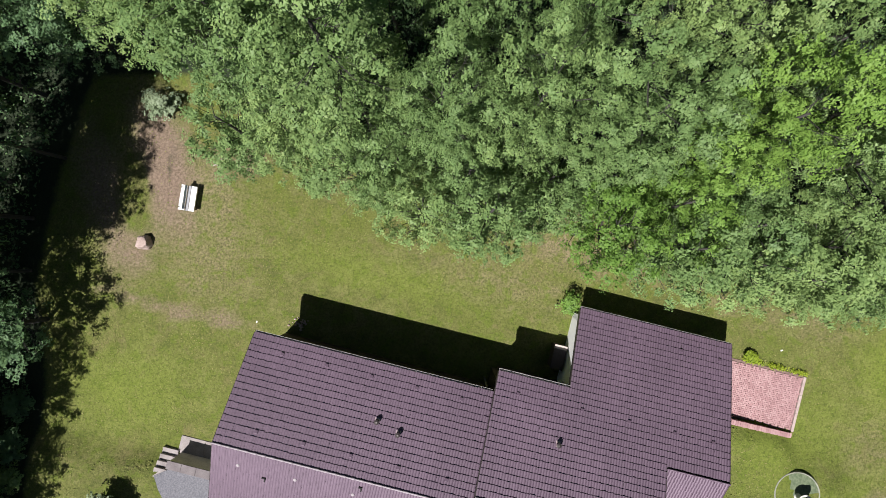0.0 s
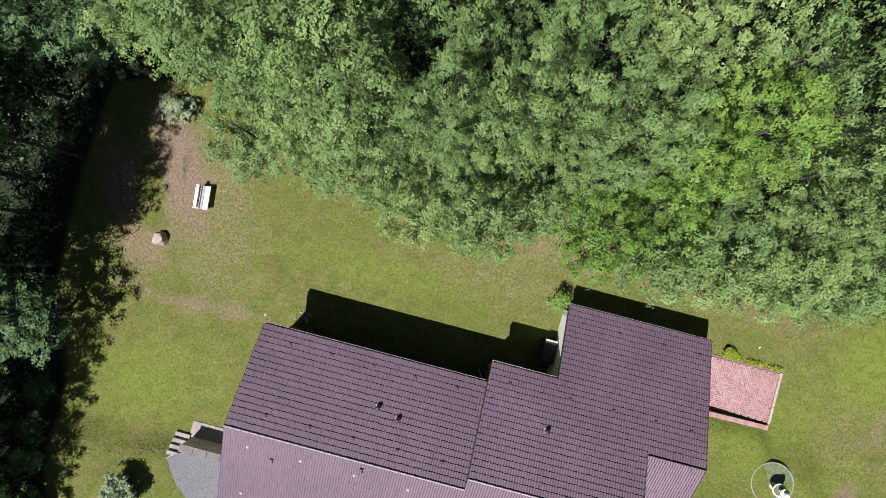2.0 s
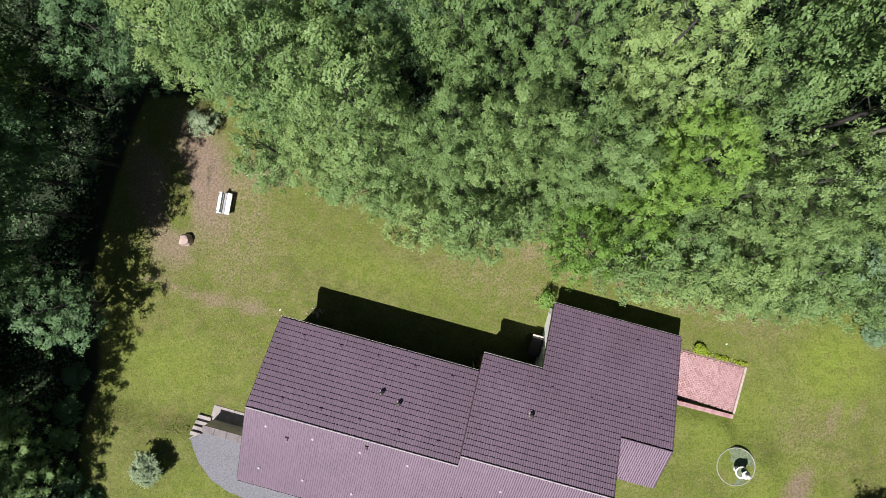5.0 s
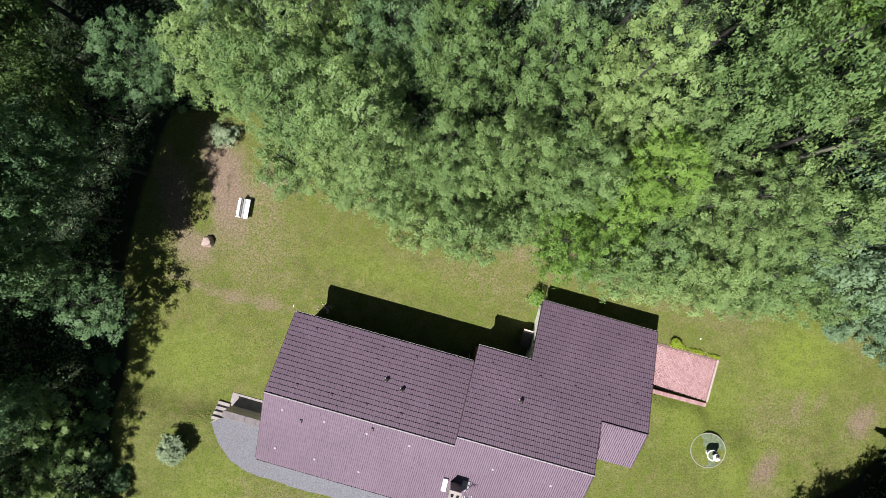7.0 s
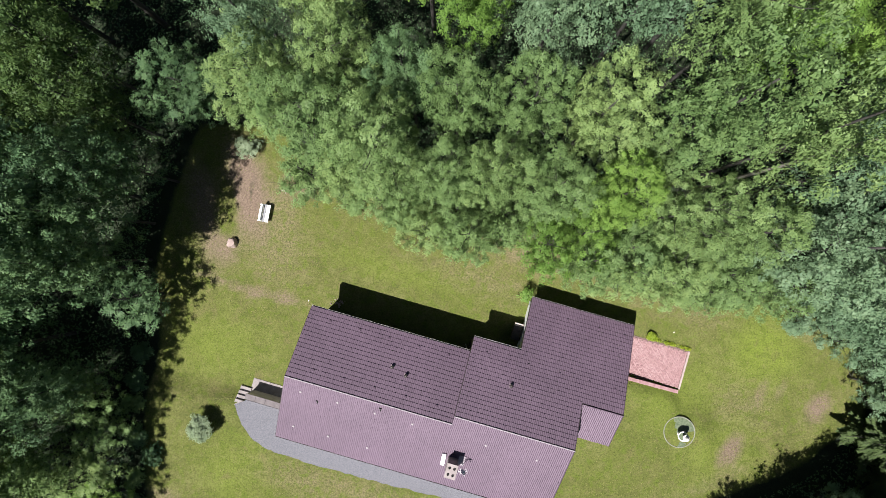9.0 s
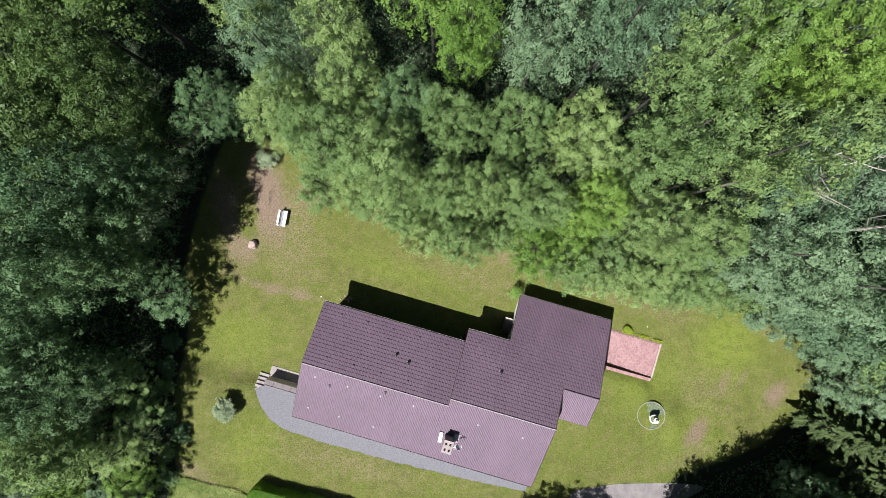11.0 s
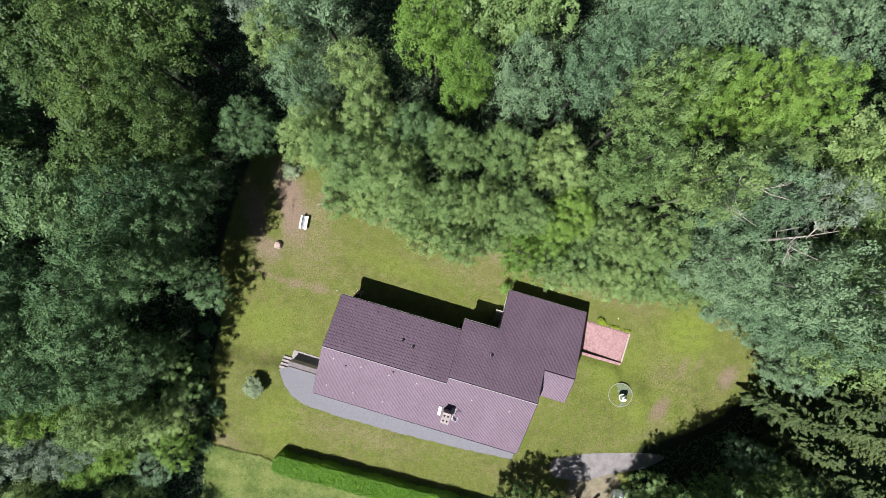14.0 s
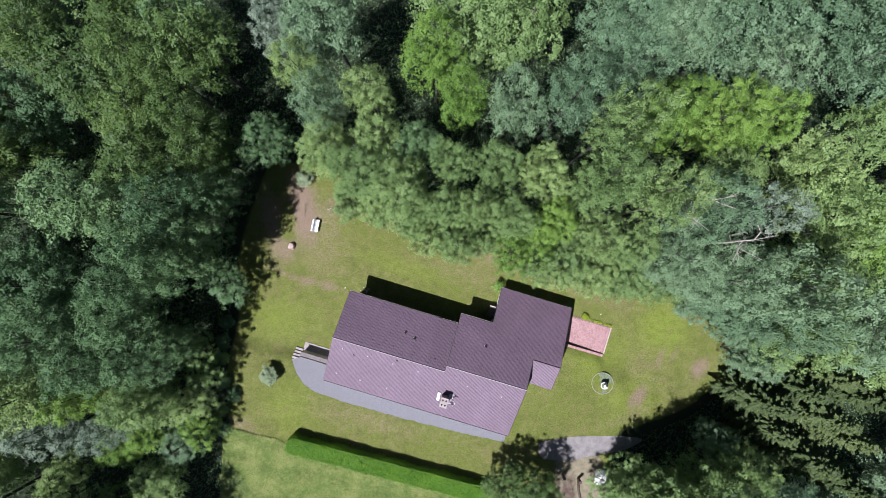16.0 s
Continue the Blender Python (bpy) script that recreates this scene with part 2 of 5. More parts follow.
def tube(bm, points, radii, sides=6):
    """Adds a tapered tube through the points."""
    rings = []
    for i, (p, r) in enumerate(zip(points, radii)):
        a, b = Vector(points[max(i - 1, 0)]), Vector(points[min(i + 1, len(points) - 1)])
        q = (b - a).to_track_quat("Z", "Y")
        rings.append([bm.verts.new(Vector(p) + q @ Vector((r * math.cos(2 * math.pi * k / sides), r * math.sin(2 * math.pi * k / sides), 0))) for k in range(sides)])
    for a, b in zip(rings, rings[1:]):
        for k in range(sides):
            bm.faces.new((a[k], a[(k + 1) % sides], b[(k + 1) % sides], b[k]))
    bm.faces.new(rings[-1])
    bm.faces.new(rings[0][::-1])
    return bm


def lathe(bm, profile, sides=32):
    """Adds a turned form; profile rows are radius, height."""
    rings = [[bm.verts.new((max(r, 1e-4) * math.cos(2 * math.pi * k / sides), max(r, 1e-4) * math.sin(2 * math.pi * k / sides), z)) for k in range(sides)] for r, z in profile]
    for a, b in zip(rings, rings[1:]):
        for k in range(sides):
            bm.faces.new((a[k], a[(k + 1) % sides], b[(k + 1) % sides], b[k]))
    return bm


def smooth(ob):
    ob.data.polygons.foreach_set("use_smooth", [True] * len(ob.data.polygons))
    return ob


def quads_mesh(name, verts, material):
    """A mesh of loose leaves from arrays of n x corners x 3 places."""
    groups = verts if isinstance(verts, list) else [verts]
    sizes = np.concatenate([np.full(len(g), g.shape[1]) for g in groups])
    total, n = int(sizes.sum()), len(sizes)
    me = bpy.data.meshes.new(name)
    me.vertices.add(total)
    me.vertices.foreach_set("co", np.concatenate([np.asarray(g, np.float32).ravel() for g in groups]))
    me.loops.add(total)
    me.loops.foreach_set("vertex_index", np.arange(total, dtype=np.int32))
    me.polygons.add(n)
    me.polygons.foreach_set("loop_start", np.concatenate([[0], np.cumsum(sizes)[:-1]]).astype(np.int32))
    me.update(calc_edges=True)
    me.materials.append(material)
    return me


def leaves_at(rng, places, normals, size, wide=0.66, droop=0.0, corners=4):
    """Kite-shaped leaves at the places, facing about along the normals."""
    n = len(places)
    nrm = normals / (np.linalg.norm(normals, axis=1, keepdims=True) + 1e-9)
    side = np.cross(nrm, rng.normal(size=(n, 3)))
    side /= np.linalg.norm(side, axis=1, keepdims=True) + 1e-9
    along = np.cross(nrm, side)
    s = (size * rng.uniform(0.65, 1.3, n))[:, None]
    a = places - along * s * 0.5
    c = places + along * s * 0.5 - np.array([0, 0, droop]) * s
    b = places + side * s * 0.5 * wide + nrm * s * 0.12
    d = places - side * s * 0.5 * wide + nrm * s * 0.12
    return np.stack([a, b, c, d], 1) if corners == 4 else np.stack([a + (b - a) * 0.15, c + (b - c) * 0.35, d], 1)


# ---- the lie of the land ----
HOUSE_TURN = -15.19
TO_HOUSE = pose(0, 0, 0, 0, 0, HOUSE_TURN)
UX, UY = math.cos(radians(HOUSE_TURN)), math.sin(radians(HOUSE_TURN))


def uv(x, y):
    return x * UX + y * UY, -x * UY + y * UX


def ease(a, b, s):
    q = np.clip((s - a) / (b - a), 0, 1)
    return q * q * (3 - 2 * q)


def land(x, y):
    """Height of the ground: a low bank along the house parts the lower north lawn from the south terrace."""
    u, v = uv(x, y)
    edge = -13.85 + 9.1 * ease(0.0, 14.0, u)
    return 0.7 * ease(0.0, 0.75 + 1.9 * ease(18.9, 19.9, u) + 4.0 * ease(21.6, 24.0, u) + 1.0 * ease(12.4, 15.0, -u), edge - v)


def blob(x, y, cx, cy, rx, ry, turn=0.0):
    c, s = math.cos(radians(turn)), math.sin(radians(turn))
    dx, dy = x - cx, y - cy
    return np.clip(1.35 - np.hypot((dx * c + dy * s) / rx, (-dx * s + dy * c) / ry), 0, 1)


CLEARING = [(-22.3, -21.0), (-22.6, -12.0), (-21.8, -6.5), (-22.3, -1.0), (-21.0, 4.5), (-19.0, 10.0), (-13.0, 10.0), (-8.0, 6.3), (-3.5, 4.4), (2.0, 3.4), (7.0, 2.4),
            (12.0, 0.8), (17.0, -0.8), (22.0, -2.2), (28.0, -3.8), (31.2, -7.0), (31.4, -11.6), (26.5, -15.2), (19.0, -18.0), (17.8, -29.0), (11.5, -29.0), (11.0, -24.0), (5.0, -25.5), (-8.0, -27.5), (-17.0, -27.0)]


def inside(x, y):
    """Whether places lie in the clearing, and how far from its rim."""
    x, y = np.asarray(x, float), np.asarray(y, float)
    hit, near = np.zeros(x.shape, bool), np.full(x.shape, 1e9)
    for (ax, ay), (bx, by) in zip(CLEARING, CLEARING[1:] + CLEARING[:1]):
        cross = ((ay > y) != (by > y)) & (x < (bx - ax) * (y - ay) / (by - ay + 1e-12) + ax)
        hit ^= cross
        q = np.clip(((x - ax) * (bx - ax) + (y - ay) * (by - ay)) / ((bx - ax) ** 2 + (by - ay) ** 2), 0, 1)
        near = np.minimum(near, np.hypot(x - ax - q * (bx - ax), y - ay - q * (by - ay)))
    return hit, near


def build_ground():
    xs = np.concatenate([[-3000, -600, -150], np.arange(-60, 60.01, 0.5), [150, 600, 3000]])
    ys = np.concatenate([[-3000, -600, -150], np.arange(-45, 45.01, 0.5), [150, 600, 3000]])
    gx, gy = np.meshgrid(xs, ys)
    x, y = gx.ravel(), gy.ravel()
    rng = np.random.default_rng(5)
    z = land(x, y) + rng.normal(0, 0.008, x.shape) * (np.abs(x) < 60)
    nx, ny = len(xs), len(ys)
    i = (np.arange(ny - 1)[:, None] * nx + np.arange(nx - 1)).ravel()
    me = bpy.data.meshes.new("ground")
    me.from_pydata(np.stack([x, y, z], 1).tolist(), [], np.stack([i, i + 1, i + 1 + nx, i + nx], 1).tolist())
    hit, near = inside(x, y)
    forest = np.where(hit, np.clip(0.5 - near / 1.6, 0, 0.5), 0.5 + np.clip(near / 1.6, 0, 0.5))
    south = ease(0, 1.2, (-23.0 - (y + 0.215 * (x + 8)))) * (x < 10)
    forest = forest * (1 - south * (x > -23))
    u, v = uv(x, y)
    bare = np.maximum.reduce([blob(x, y, -15.3, 5.2, 1.9, 5.0, 12), 0.75 * blob(x, y, -17.2, 0.8, 2.0, 2.2), 0.62 * blob(x, y, -11.2, 5.4, 2.6, 1.6),
                              0.45 * blob(x, y, -11.5, -3.4, 2.2, 0.7, -20), 0.9 * blob(x, y, 28.0, -11.0, 1.0, 1.6, -30), 0.60 * blob(x, y, 23.6, -10.2, 0.55, 2.0, -22), 0.50 * blob(x, y, 25.2, -9.8, 0.50, 1.8, -28), 0.95 * blob(x, y, 21.3, -14.2, 0.9, 1.8, -40), 0.85 * blob(x, y, 15.4, -21.6, 2.4, 1.3), 0.45 * blob(x, y, 20.5, -16.3, 3.4, 0.9, 25),
                              0.4 * blob(x, y, 26.5, -5.6, 3.2, 0.6, -25), 0.3 * blob(x, y, -22.5, -14.0, 0.5, 5.0), 0.5 * blob(x, y, -8.7, -4.7, 0.7, 0.5), 0.6 * blob(x, y, -20.5, -18.5, 2.6, 0.8, -25), 0.7 * blob(x, y, 15.0, -22.5, 3.0, 3.4), 0.8 * blob(x, y, -18.6, 4.0, 1.6, 4.0, 10)])
    dry = np.maximum.reduce([0.9 * blob(x, y, 7.5, 0.2, 5.5, 1.7, -14), 0.55 * blob(x, y, -13.0, 1.6, 3.2, 5.5), 0.45 * blob(x, y, 2.0, -1.5, 7.0, 1.5, -14), 0.5 * blob(x, y, 17.0, -3.5, 6.0, 1.2, -15),
                             0.5 * blob(x, y, -8.0, -17.3, 9.0, 1.6, -13), 0.45 * blob(x, y, -6.0, 4.0, 4.0, 1.5, -20), 0.4 * blob(x, y, 22.0, -11.0, 3.0, 4.0)])
    lush = np.maximum.reduce([0.65 * blob(x, y, -17.0, -7.0, 4.4, 3.2), 1.0 * blob(x, y, 24.0, -6.8, 3.2, 3.0), 0.75 * blob(x, y, 20.5, -14.0, 3.8, 2.6), 0.55 * blob(x, y, -4.0, -1.0, 6.0, 1.2, -14),
                              0.6 * blob(x, y, -16.0, -16.0, 3.0, 3.0), 0.8 * south, 0.7 * blob(x, y, 17.0, -10.0, 4.0, 3.5), 0.6 * blob(x, y, 18.5, -9.0, 3.0, 3.0)])
    south_side, north_side = np.interp(x, [-19, -14.7, -12.2, -8], [-1.8, -3.39, -3.9, -4.6]), np.interp(x, [-19, -15, -10.6, -8], [-0.55, -1.68, -2.6, -3.2])
    worn = ease(0, 0.3, y - south_side) * ease(0, 0.9, north_side - y) * ease(0, 3.0, -9.0 - x) * ease(0, 1.0, x + 20)
    bare = np.maximum(bare, 0.62 * worn) - 0.8 * blob(x, y, -16.8, 3.6, 0.7, 1.9)
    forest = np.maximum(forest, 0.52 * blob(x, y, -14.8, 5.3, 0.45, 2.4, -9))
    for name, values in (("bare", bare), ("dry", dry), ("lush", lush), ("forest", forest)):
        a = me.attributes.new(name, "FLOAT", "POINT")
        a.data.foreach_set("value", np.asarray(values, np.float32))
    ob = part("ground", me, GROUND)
    smooth(ob)
    tagged(ob, "mown green lawn with dry brown patches and shade-dark leaf litter under trees", "ground", kind="structure")


build_ground()


def slab_from_outline(name, pts, height, material, label, category, level=None):
    """A low bed that follows the ground, from an outline drawn clockwise or not."""
    bm = bmesh.new()
    top = [bm.verts.new((x, y, (float(land(np.array(x), np.array(y))) if level is None else level) + height)) for x, y in pts]
    low = [bm.verts.new((v.co.x, v.co.y, v.co.z - height - 0.08)) for v in top]
    bm.faces.new(top)
    for k in range(len(pts)):
        bm.faces.new((top[k], low[k], low[(k + 1) % len(pts)], top[(k + 1) % len(pts)]))
    bmesh.ops.triangulate(bm, faces=[f for f in bm.faces if len(f.verts) > 4])
    bmesh.ops.recalc_face_normals(bm, faces=bm.faces)
    return tagged(part(name, bm, material), label, category, kind="structure")


def from_house(u, v):
    w = TO_HOUSE @ Vector((u, v, 0))
    return w.x, w.y


def rounded(points, steps=6):
    """Points on a smooth closed curve through the given ones."""
    n, out = len(points), []
    for i in range(n):
        p0, p1, p2, p3 = (Vector(points[(i + k - 1) % n]) for k in range(4))
        for s in range(steps):
            q = s / steps
            out.append(tuple(0.5 * ((2 * p1) + (p2 - p0) * q + (2 * p0 - 5 * p1 + 4 * p2 - p3) * q * q + (3 * p1 - p0 - 3 * p2 + p3) * q ** 3)))
    return out


def build_paths():
    south = [(-12.25, -14.95), (-11.9, -15.5), (-11.35, -16.2), (-10.5, -16.95), (-9.4, -17.4), (-8.0, -17.55), (-5.0, -17.62), (0.0, -17.5), (6.3, -17.2), (11.9, -16.75)]
    north = [(11.9, -14.4), (-8.0, -14.4), (-9.1, -14.36), (-11.5, -14.36)]
    jag = random.Random(3)
    pts = []
    for (au, av), (bu, bv) in zip(south, south[1:]):
        steps = max(2, int(abs(bu - au) / 0.35))
        pts += [(au + (bu - au) * k / steps + jag.uniform(-0.03, 0.03), av + (bv - av) * k / steps + jag.uniform(-0.05, 0.05)) for k in range(steps)]
    slab_from_outline("gravel_path", [from_house(*p) for p in pts + [south[-1]] + north], 0.03, GRAVEL, "grey gravel bed along the south wall of the house", "gravel path", 0.70)
    drive = rounded([(11.0, -19.3), (13.2, -18.7), (15.1, -18.45), (17.4, -18.35), (19.6, -18.3), (21.8, -18.6), (20.0, -19.7), (17.8, -20.2), (16.0, -20.6), (14.0, -21.1), (11.2, -20.8)], 8)
    slab_from_outline("driveway", drive, 0.02, DRIVE, "worn grey asphalt driveway between the lawn and trees", "driveway")
    track = rounded([(12.9, -20.4), (15.0, -20.6), (16.9, -20.2), (18.4, -24.0), (17.6, -31.0), (12.4, -31.0), (12.6, -25.0)])
    slab_from_outline("track", track, 0.012, DUST, "dusty worn driveway running south past the gate posts", "driveway")


build_paths()


# ---- the house ----
SLOPE = 0.45
COURSE = 0.269
WIDE = 0.125
RIDGE_L, RIDGE_R = (-10.37, 5.70), (-9.75, 5.98)
HOUSE_AT = Vector((3.0, -10.0, 0.0))


def local(u, v, z):
    return Vector((u, v, z)) - HOUSE_AT


def tile_mesh():
    """One rolled tile: x across, y down the slope, z off the roof."""
    long = COURSE * math.hypot(1, SLOPE) + 0.045
    cols = 5
    bm = bmesh.new()
    rows = []
    for y, lift in ((0.0, 0.0), (long, 0.046)):
        rows.append([bm.verts.new(((k / cols - 0.5) * WIDE, y, lift + 0.0075 * (1 - math.cos(2 * math.pi * k / cols)))) for k in range(cols + 1)])
    rows.append([bm.verts.new((v.co.x, long, v.co.z - 0.042)) for v in rows[1]])
    for a, b in zip(rows, rows[1:]):
        for k in range(cols):
            bm.faces.new((a[k], b[k], b[k + 1], a[k + 1]))
    me = bpy.data.meshes.new("tile")
    bm.to_mesh(me)
    bm.free()
    me.materials.append(TILE)
    return me


TILE_MESH = tile_mesh()


def slope_matrix(u, v, z, way):
    """Frame of a roof slope at a place: y runs down the slope, towards +v or -v."""
    down = Vector((0, way, -SLOPE)).normalized()
    x = Vector((-1, 0, 0)) if way < 0 else Vector((1, 0, 0))
    n = x.cross(down)
    m = Matrix((x, down, n)).transposed().to_4x4()
    return Matrix.Translation(local(u, v, z)) @ m


def roof_slope(house, name, ridge, way, spans, single, course=COURSE):
    """A roof slope: a deck with its courses of tiles. Spans are u0, u1, first v, last v; single is a stretch of u whose tiles are objects of their own."""
    rv, rz = ridge
    height = lambda v: rz - SLOPE * abs(v - rv)
    bm = bmesh.new()
    for u0, u1, va, vb in spans:
        top = [local(u, v, height(v)) for u, v in ((u0, va), (u1, va), (u1, vb), (u0, vb))]
        a = [bm.verts.new(p) for p in top]
        b = [bm.verts.new(p - Vector((0, 0, 0.16))) for p in top]
        bm.faces.new(a)
        bm.faces.new(b[::-1])
        for k in range(4):
            bm.faces.new((a[k], a[(k + 1) % 4], b[(k + 1) % 4], b[k]))
    bmesh.ops.recalc_face_normals(bm, faces=bm.faces)
    deck = part(name, bm, UNDERLAY, house, "roof slope under brown rolled tiles")
    jig = random.Random(name)
    base = np.array([v.co[:] for v in TILE_MESH.vertices])
    faces = [tuple(p.vertices) for p in TILE_MESH.polygons]
    verts, polys, at_singles = [], [], []
    for u0, u1, va, vb in spans:
        i0, i1 = math.ceil(abs(va - rv) / course - 0.5), math.floor(abs(vb - rv) / course + 0.15)
        for i in range(i0, i1):
            v = rv + way * course * i
            for k in range(round((u1 - u0) / WIDE)):
                u = u0 + (k + 0.5) * (u1 - u0) / round((u1 - u0) / WIDE)
                m = slope_matrix(u, v, height(v) + 0.018, way) @ pose(jig.gauss(0, 0.0025), jig.gauss(0, 0.006), jig.gauss(0, 0.003), jig.gauss(0, 0.35), jig.gauss(0, 0.4), jig.gauss(0, 0.5))
                if single and single[0] <= u <= single[1]:
                    at_singles.append(m)
                else:
                    r, t = np.array(m.to_3x3()), np.array(m.translation)
                    n = len(verts) * len(base)
                    verts.append(base @ r.T + t)
                    polys += [tuple(n + j for j in f) for f in faces]
    me = bpy.data.meshes.new("tiling")
    me.from_pydata(np.concatenate(verts).tolist(), [], polys)
    tagged(part("tiling", me, TILE, deck, "courses of dark brown rolled roof tiles"), kind="stuff")
    return deck, at_singles


def ridge_run(house, u0, u1, v, z, material=RIDGE):
    """Overlapping half-round ridge tiles, each a piece of its own."""
    n = round((u1 - u0) / 0.40)
    step = (u1 - u0) / n
    bm = bmesh.new()
    rings = [[bm.verts.new((u, r * math.cos(w), r * 1.1 * math.sin(w))) for w in [math.pi * j / 8 for j in range(9)]] for u, r in ((-0.02, 0.034), (step + 0.02, 0.046))]
    for j in range(8):
        bm.faces.new((rings[0][j], rings[1][j], rings[1][j + 1], rings[0][j + 1]))
    bm.faces.new(rings[1])
    me = bpy.data.meshes.new("ridge_tile")
    bm.to_mesh(me)
    bm.free()
    me.materials.append(material)
    for k in range(n):
        ob = smooth(part("ridge_tile", me, None, house))
        ob.location = local(u0 + step * k, v, z + 0.02)


def gutter(house, u0, u1, v, z, way, material=ZINC):
    bm = bmesh.new()
    r, cuts = 0.055, 8
    for rr in (r, r - 0.012):
        rows = [[bm.verts.new(local(u, v + way * 0.06 + rr * math.cos(w), z - 0.02 + rr * math.sin(w))) for w in [math.pi + math.pi * j / cuts for j in range(cuts + 1)]] for u in (u0, u1)]
        for j in range(cuts):
            bm.faces.new((rows[0][j], rows[1][j], rows[1][j + 1], rows[0][j + 1]))
    for s in (-1, 1):
        tube(bm, [local(u, v + way * 0.06 + s * r, z - 0.015) for u in (u0, u1)], [0.010, 0.010], 6)
    return part("gutter", bm, material, house, "pale zinc half-round gutter" if material is ZINC else "dark half-round gutter")


def verge(house, u, ridge, va, vb):
    """A board that closes the sloping edge of a roof."""
    rv, rz = ridge
    bm = bmesh.new()
    for s in (-0.02, 0.02):
        for v in (va, vb):
            z = rz - SLOPE * abs(v - rv)
            for dz in (-0.22, 0.035):
                bm.verts.new(local(u + s, v, z + dz))
    bmesh.ops.convex_hull(bm, input=bm.verts)
    return part("verge_board", bm, DARK_METAL, house)


def wall(house, a, b, base, tops, material=STUCCO):
    """An upright wall 0.3 m thick from a to b (u, v); tops are heights at even steps along it."""
    bm = bmesh.new()
    a, b = Vector((*a, 0)), Vector((*b, 0))
    n = (b - a).normalized().cross(Vector((0, 0, 1))) * 0.15
    cols = []
    for k, top in enumerate(tops):
        p = a.lerp(b, k / (len(tops) - 1))
        cols.append([bm.verts.new(local(*(p + s * n).xy, z)) for s, z in ((-1, base), (1, base), (1, top), (-1, top))])
    for c, d in zip(cols, cols[1:]):
        for k in range(4):
            bm.faces.new((c[k], d[k], d[(k + 1) % 4], c[(k + 1) % 4]))
    bm.faces.new(cols[0][::-1])
    bm.faces.new(cols[-1])
    bmesh.ops.recalc_face_normals(bm, faces=bm.faces)
    return part("wall", bm, material, house, "plain white stucco wall" if material is STUCCO else "wall coloured dark for the shade under the eaves")


def build_house():
    house = thing("house", TO_HOUSE @ Matrix.Translation(HOUSE_AT), "white stucco house under dark brown tiled gable roofs", "house")
    (lv, lz), (rv, rz) = RIDGE_L, RIDGE_R
    hl = lambda v: lz - SLOPE * abs(v - lv) - 0.17
    hr = lambda v: rz - SLOPE * abs(v - rv) - 0.17
    # walls; the dark ones carry the shade under the north eaves in their colour
    wall(house, (-7.55, -6.35), (3.5, -6.35), -0.3, [hl(-6.2)] * 2, DARK_WOOD)
    wall(house, (-7.55, -14.55), (11.1, -14.55), -0.3, [hl(-14.7)] * 2)
    wall(house, (-7.40, -14.4), (-7.40, -6.5), -0.3, [hl(-14.4 + 7.9 * k / 8) - 0.01 for k in range(9)])
    wall(house, (3.65, -6.2), (3.65, -5.3), -0.3, [hr(-6.2), hr(-5.3)], DARK_WOOD)
    wall(house, (3.65, -10.2), (3.65, -6.2), -0.3, [hr(-10.2 + 4 * k / 4) for k in range(5)])
    wall(house, (3.8, -5.3), (7.15, -5.3), -0.3, [hr(-5.15)] * 2, DARK_WOOD)
    wall(house, (7.15, -5.15), (7.15, -1.5), -0.3, [hr(-5.15), hr(-1.5)])
    wall(house, (7.0, -1.6), (14.0, -1.6), -0.3, [hr(-1.45)] * 2)
    wall(house, (13.85, -9.0), (13.85, -1.75), -0.3, [4.55 - SLOPE * abs(v + 6.95) for v in [-9.0 + 7.25 * k / 8 for k in range(9)]])
    wall(house, (11.25, -9.0), (13.7, -9.0), -0.3, [3.6, 3.6])
    wall(house, (11.25, -14.4), (11.25, -6.9), -0.3, [hr(-14.4 + 7.5 * k / 8) - 0.01 for k in range(9)])
    # roof
    slopes = [("north_roof", RIDGE_L, 1, [(-8.05, 3.45, lv, -5.80)], (1.5, 3.45)),
              ("north_roof", RIDGE_R, 1, [(3.45, 6.82, rv, -4.74)], None),
              ("north_roof", RIDGE_R, 1, [(6.82, 11.55, rv, -1.10)], None),
              ("north_roof", RIDGE_R, 1, [(11.55, 14.40, -6.95, -1.10)], None),
              ("south_roof", RIDGE_L, -1, [(-8.05, 3.45, lv, -15.13)], None),
              ("south_roof", RIDGE_R, -1, [(3.45, 11.55, rv, -15.13)], None),
              ("side_roof", (-6.95, 4.72), -1, [(11.60, 14.40, -6.95, -9.36)], None)]
    singles = []
    for name, ridge, way, spans, single in slopes:
        deck, places = roof_slope(house, name, ridge, way, spans, single, 0.2625 if (way > 0 and ridge is RIDGE_R) else 0.2646 if (way < 0 and ridge is RIDGE_L) else COURSE)
        singles += [(deck, m) for m in places]
    ridge_run(house, -8.05, 3.45, lv, lz + 0.05)
    ridge_run(house, 3.45, 11.55, rv, rz + 0.05)
    ridge_run(house, 11.62, 14.40, -6.95, 4.75, TILE)
    gutter(house, -8.05, 3.40, -5.78, 3.62, 1)
    gutter(house, 3.45, 6.85, -4.72, 3.71, 1)
    gutter(house, 6.82, 14.40, -1.08, 2.07, 1)
    gutter(house, -8.05, 11.55, -15.15, 3.54, -1, DARK_METAL)
    verge(house, -8.06, RIDGE_L, lv, -5.8)
    verge(house, -8.06, RIDGE_L, lv, -15.13)
    verge(house, 3.44, RIDGE_R, rv, -4.74)
    verge(house, 6.81, RIDGE_R, -4.8, -1.1)
    verge(house, 11.57, RIDGE_R, -15.13, rv)
    verge(house, 11.57, RIDGE_R, rv, -6.95)
    verge(house, 14.41, (-6.95, 4.72), -6.95, -1.1)
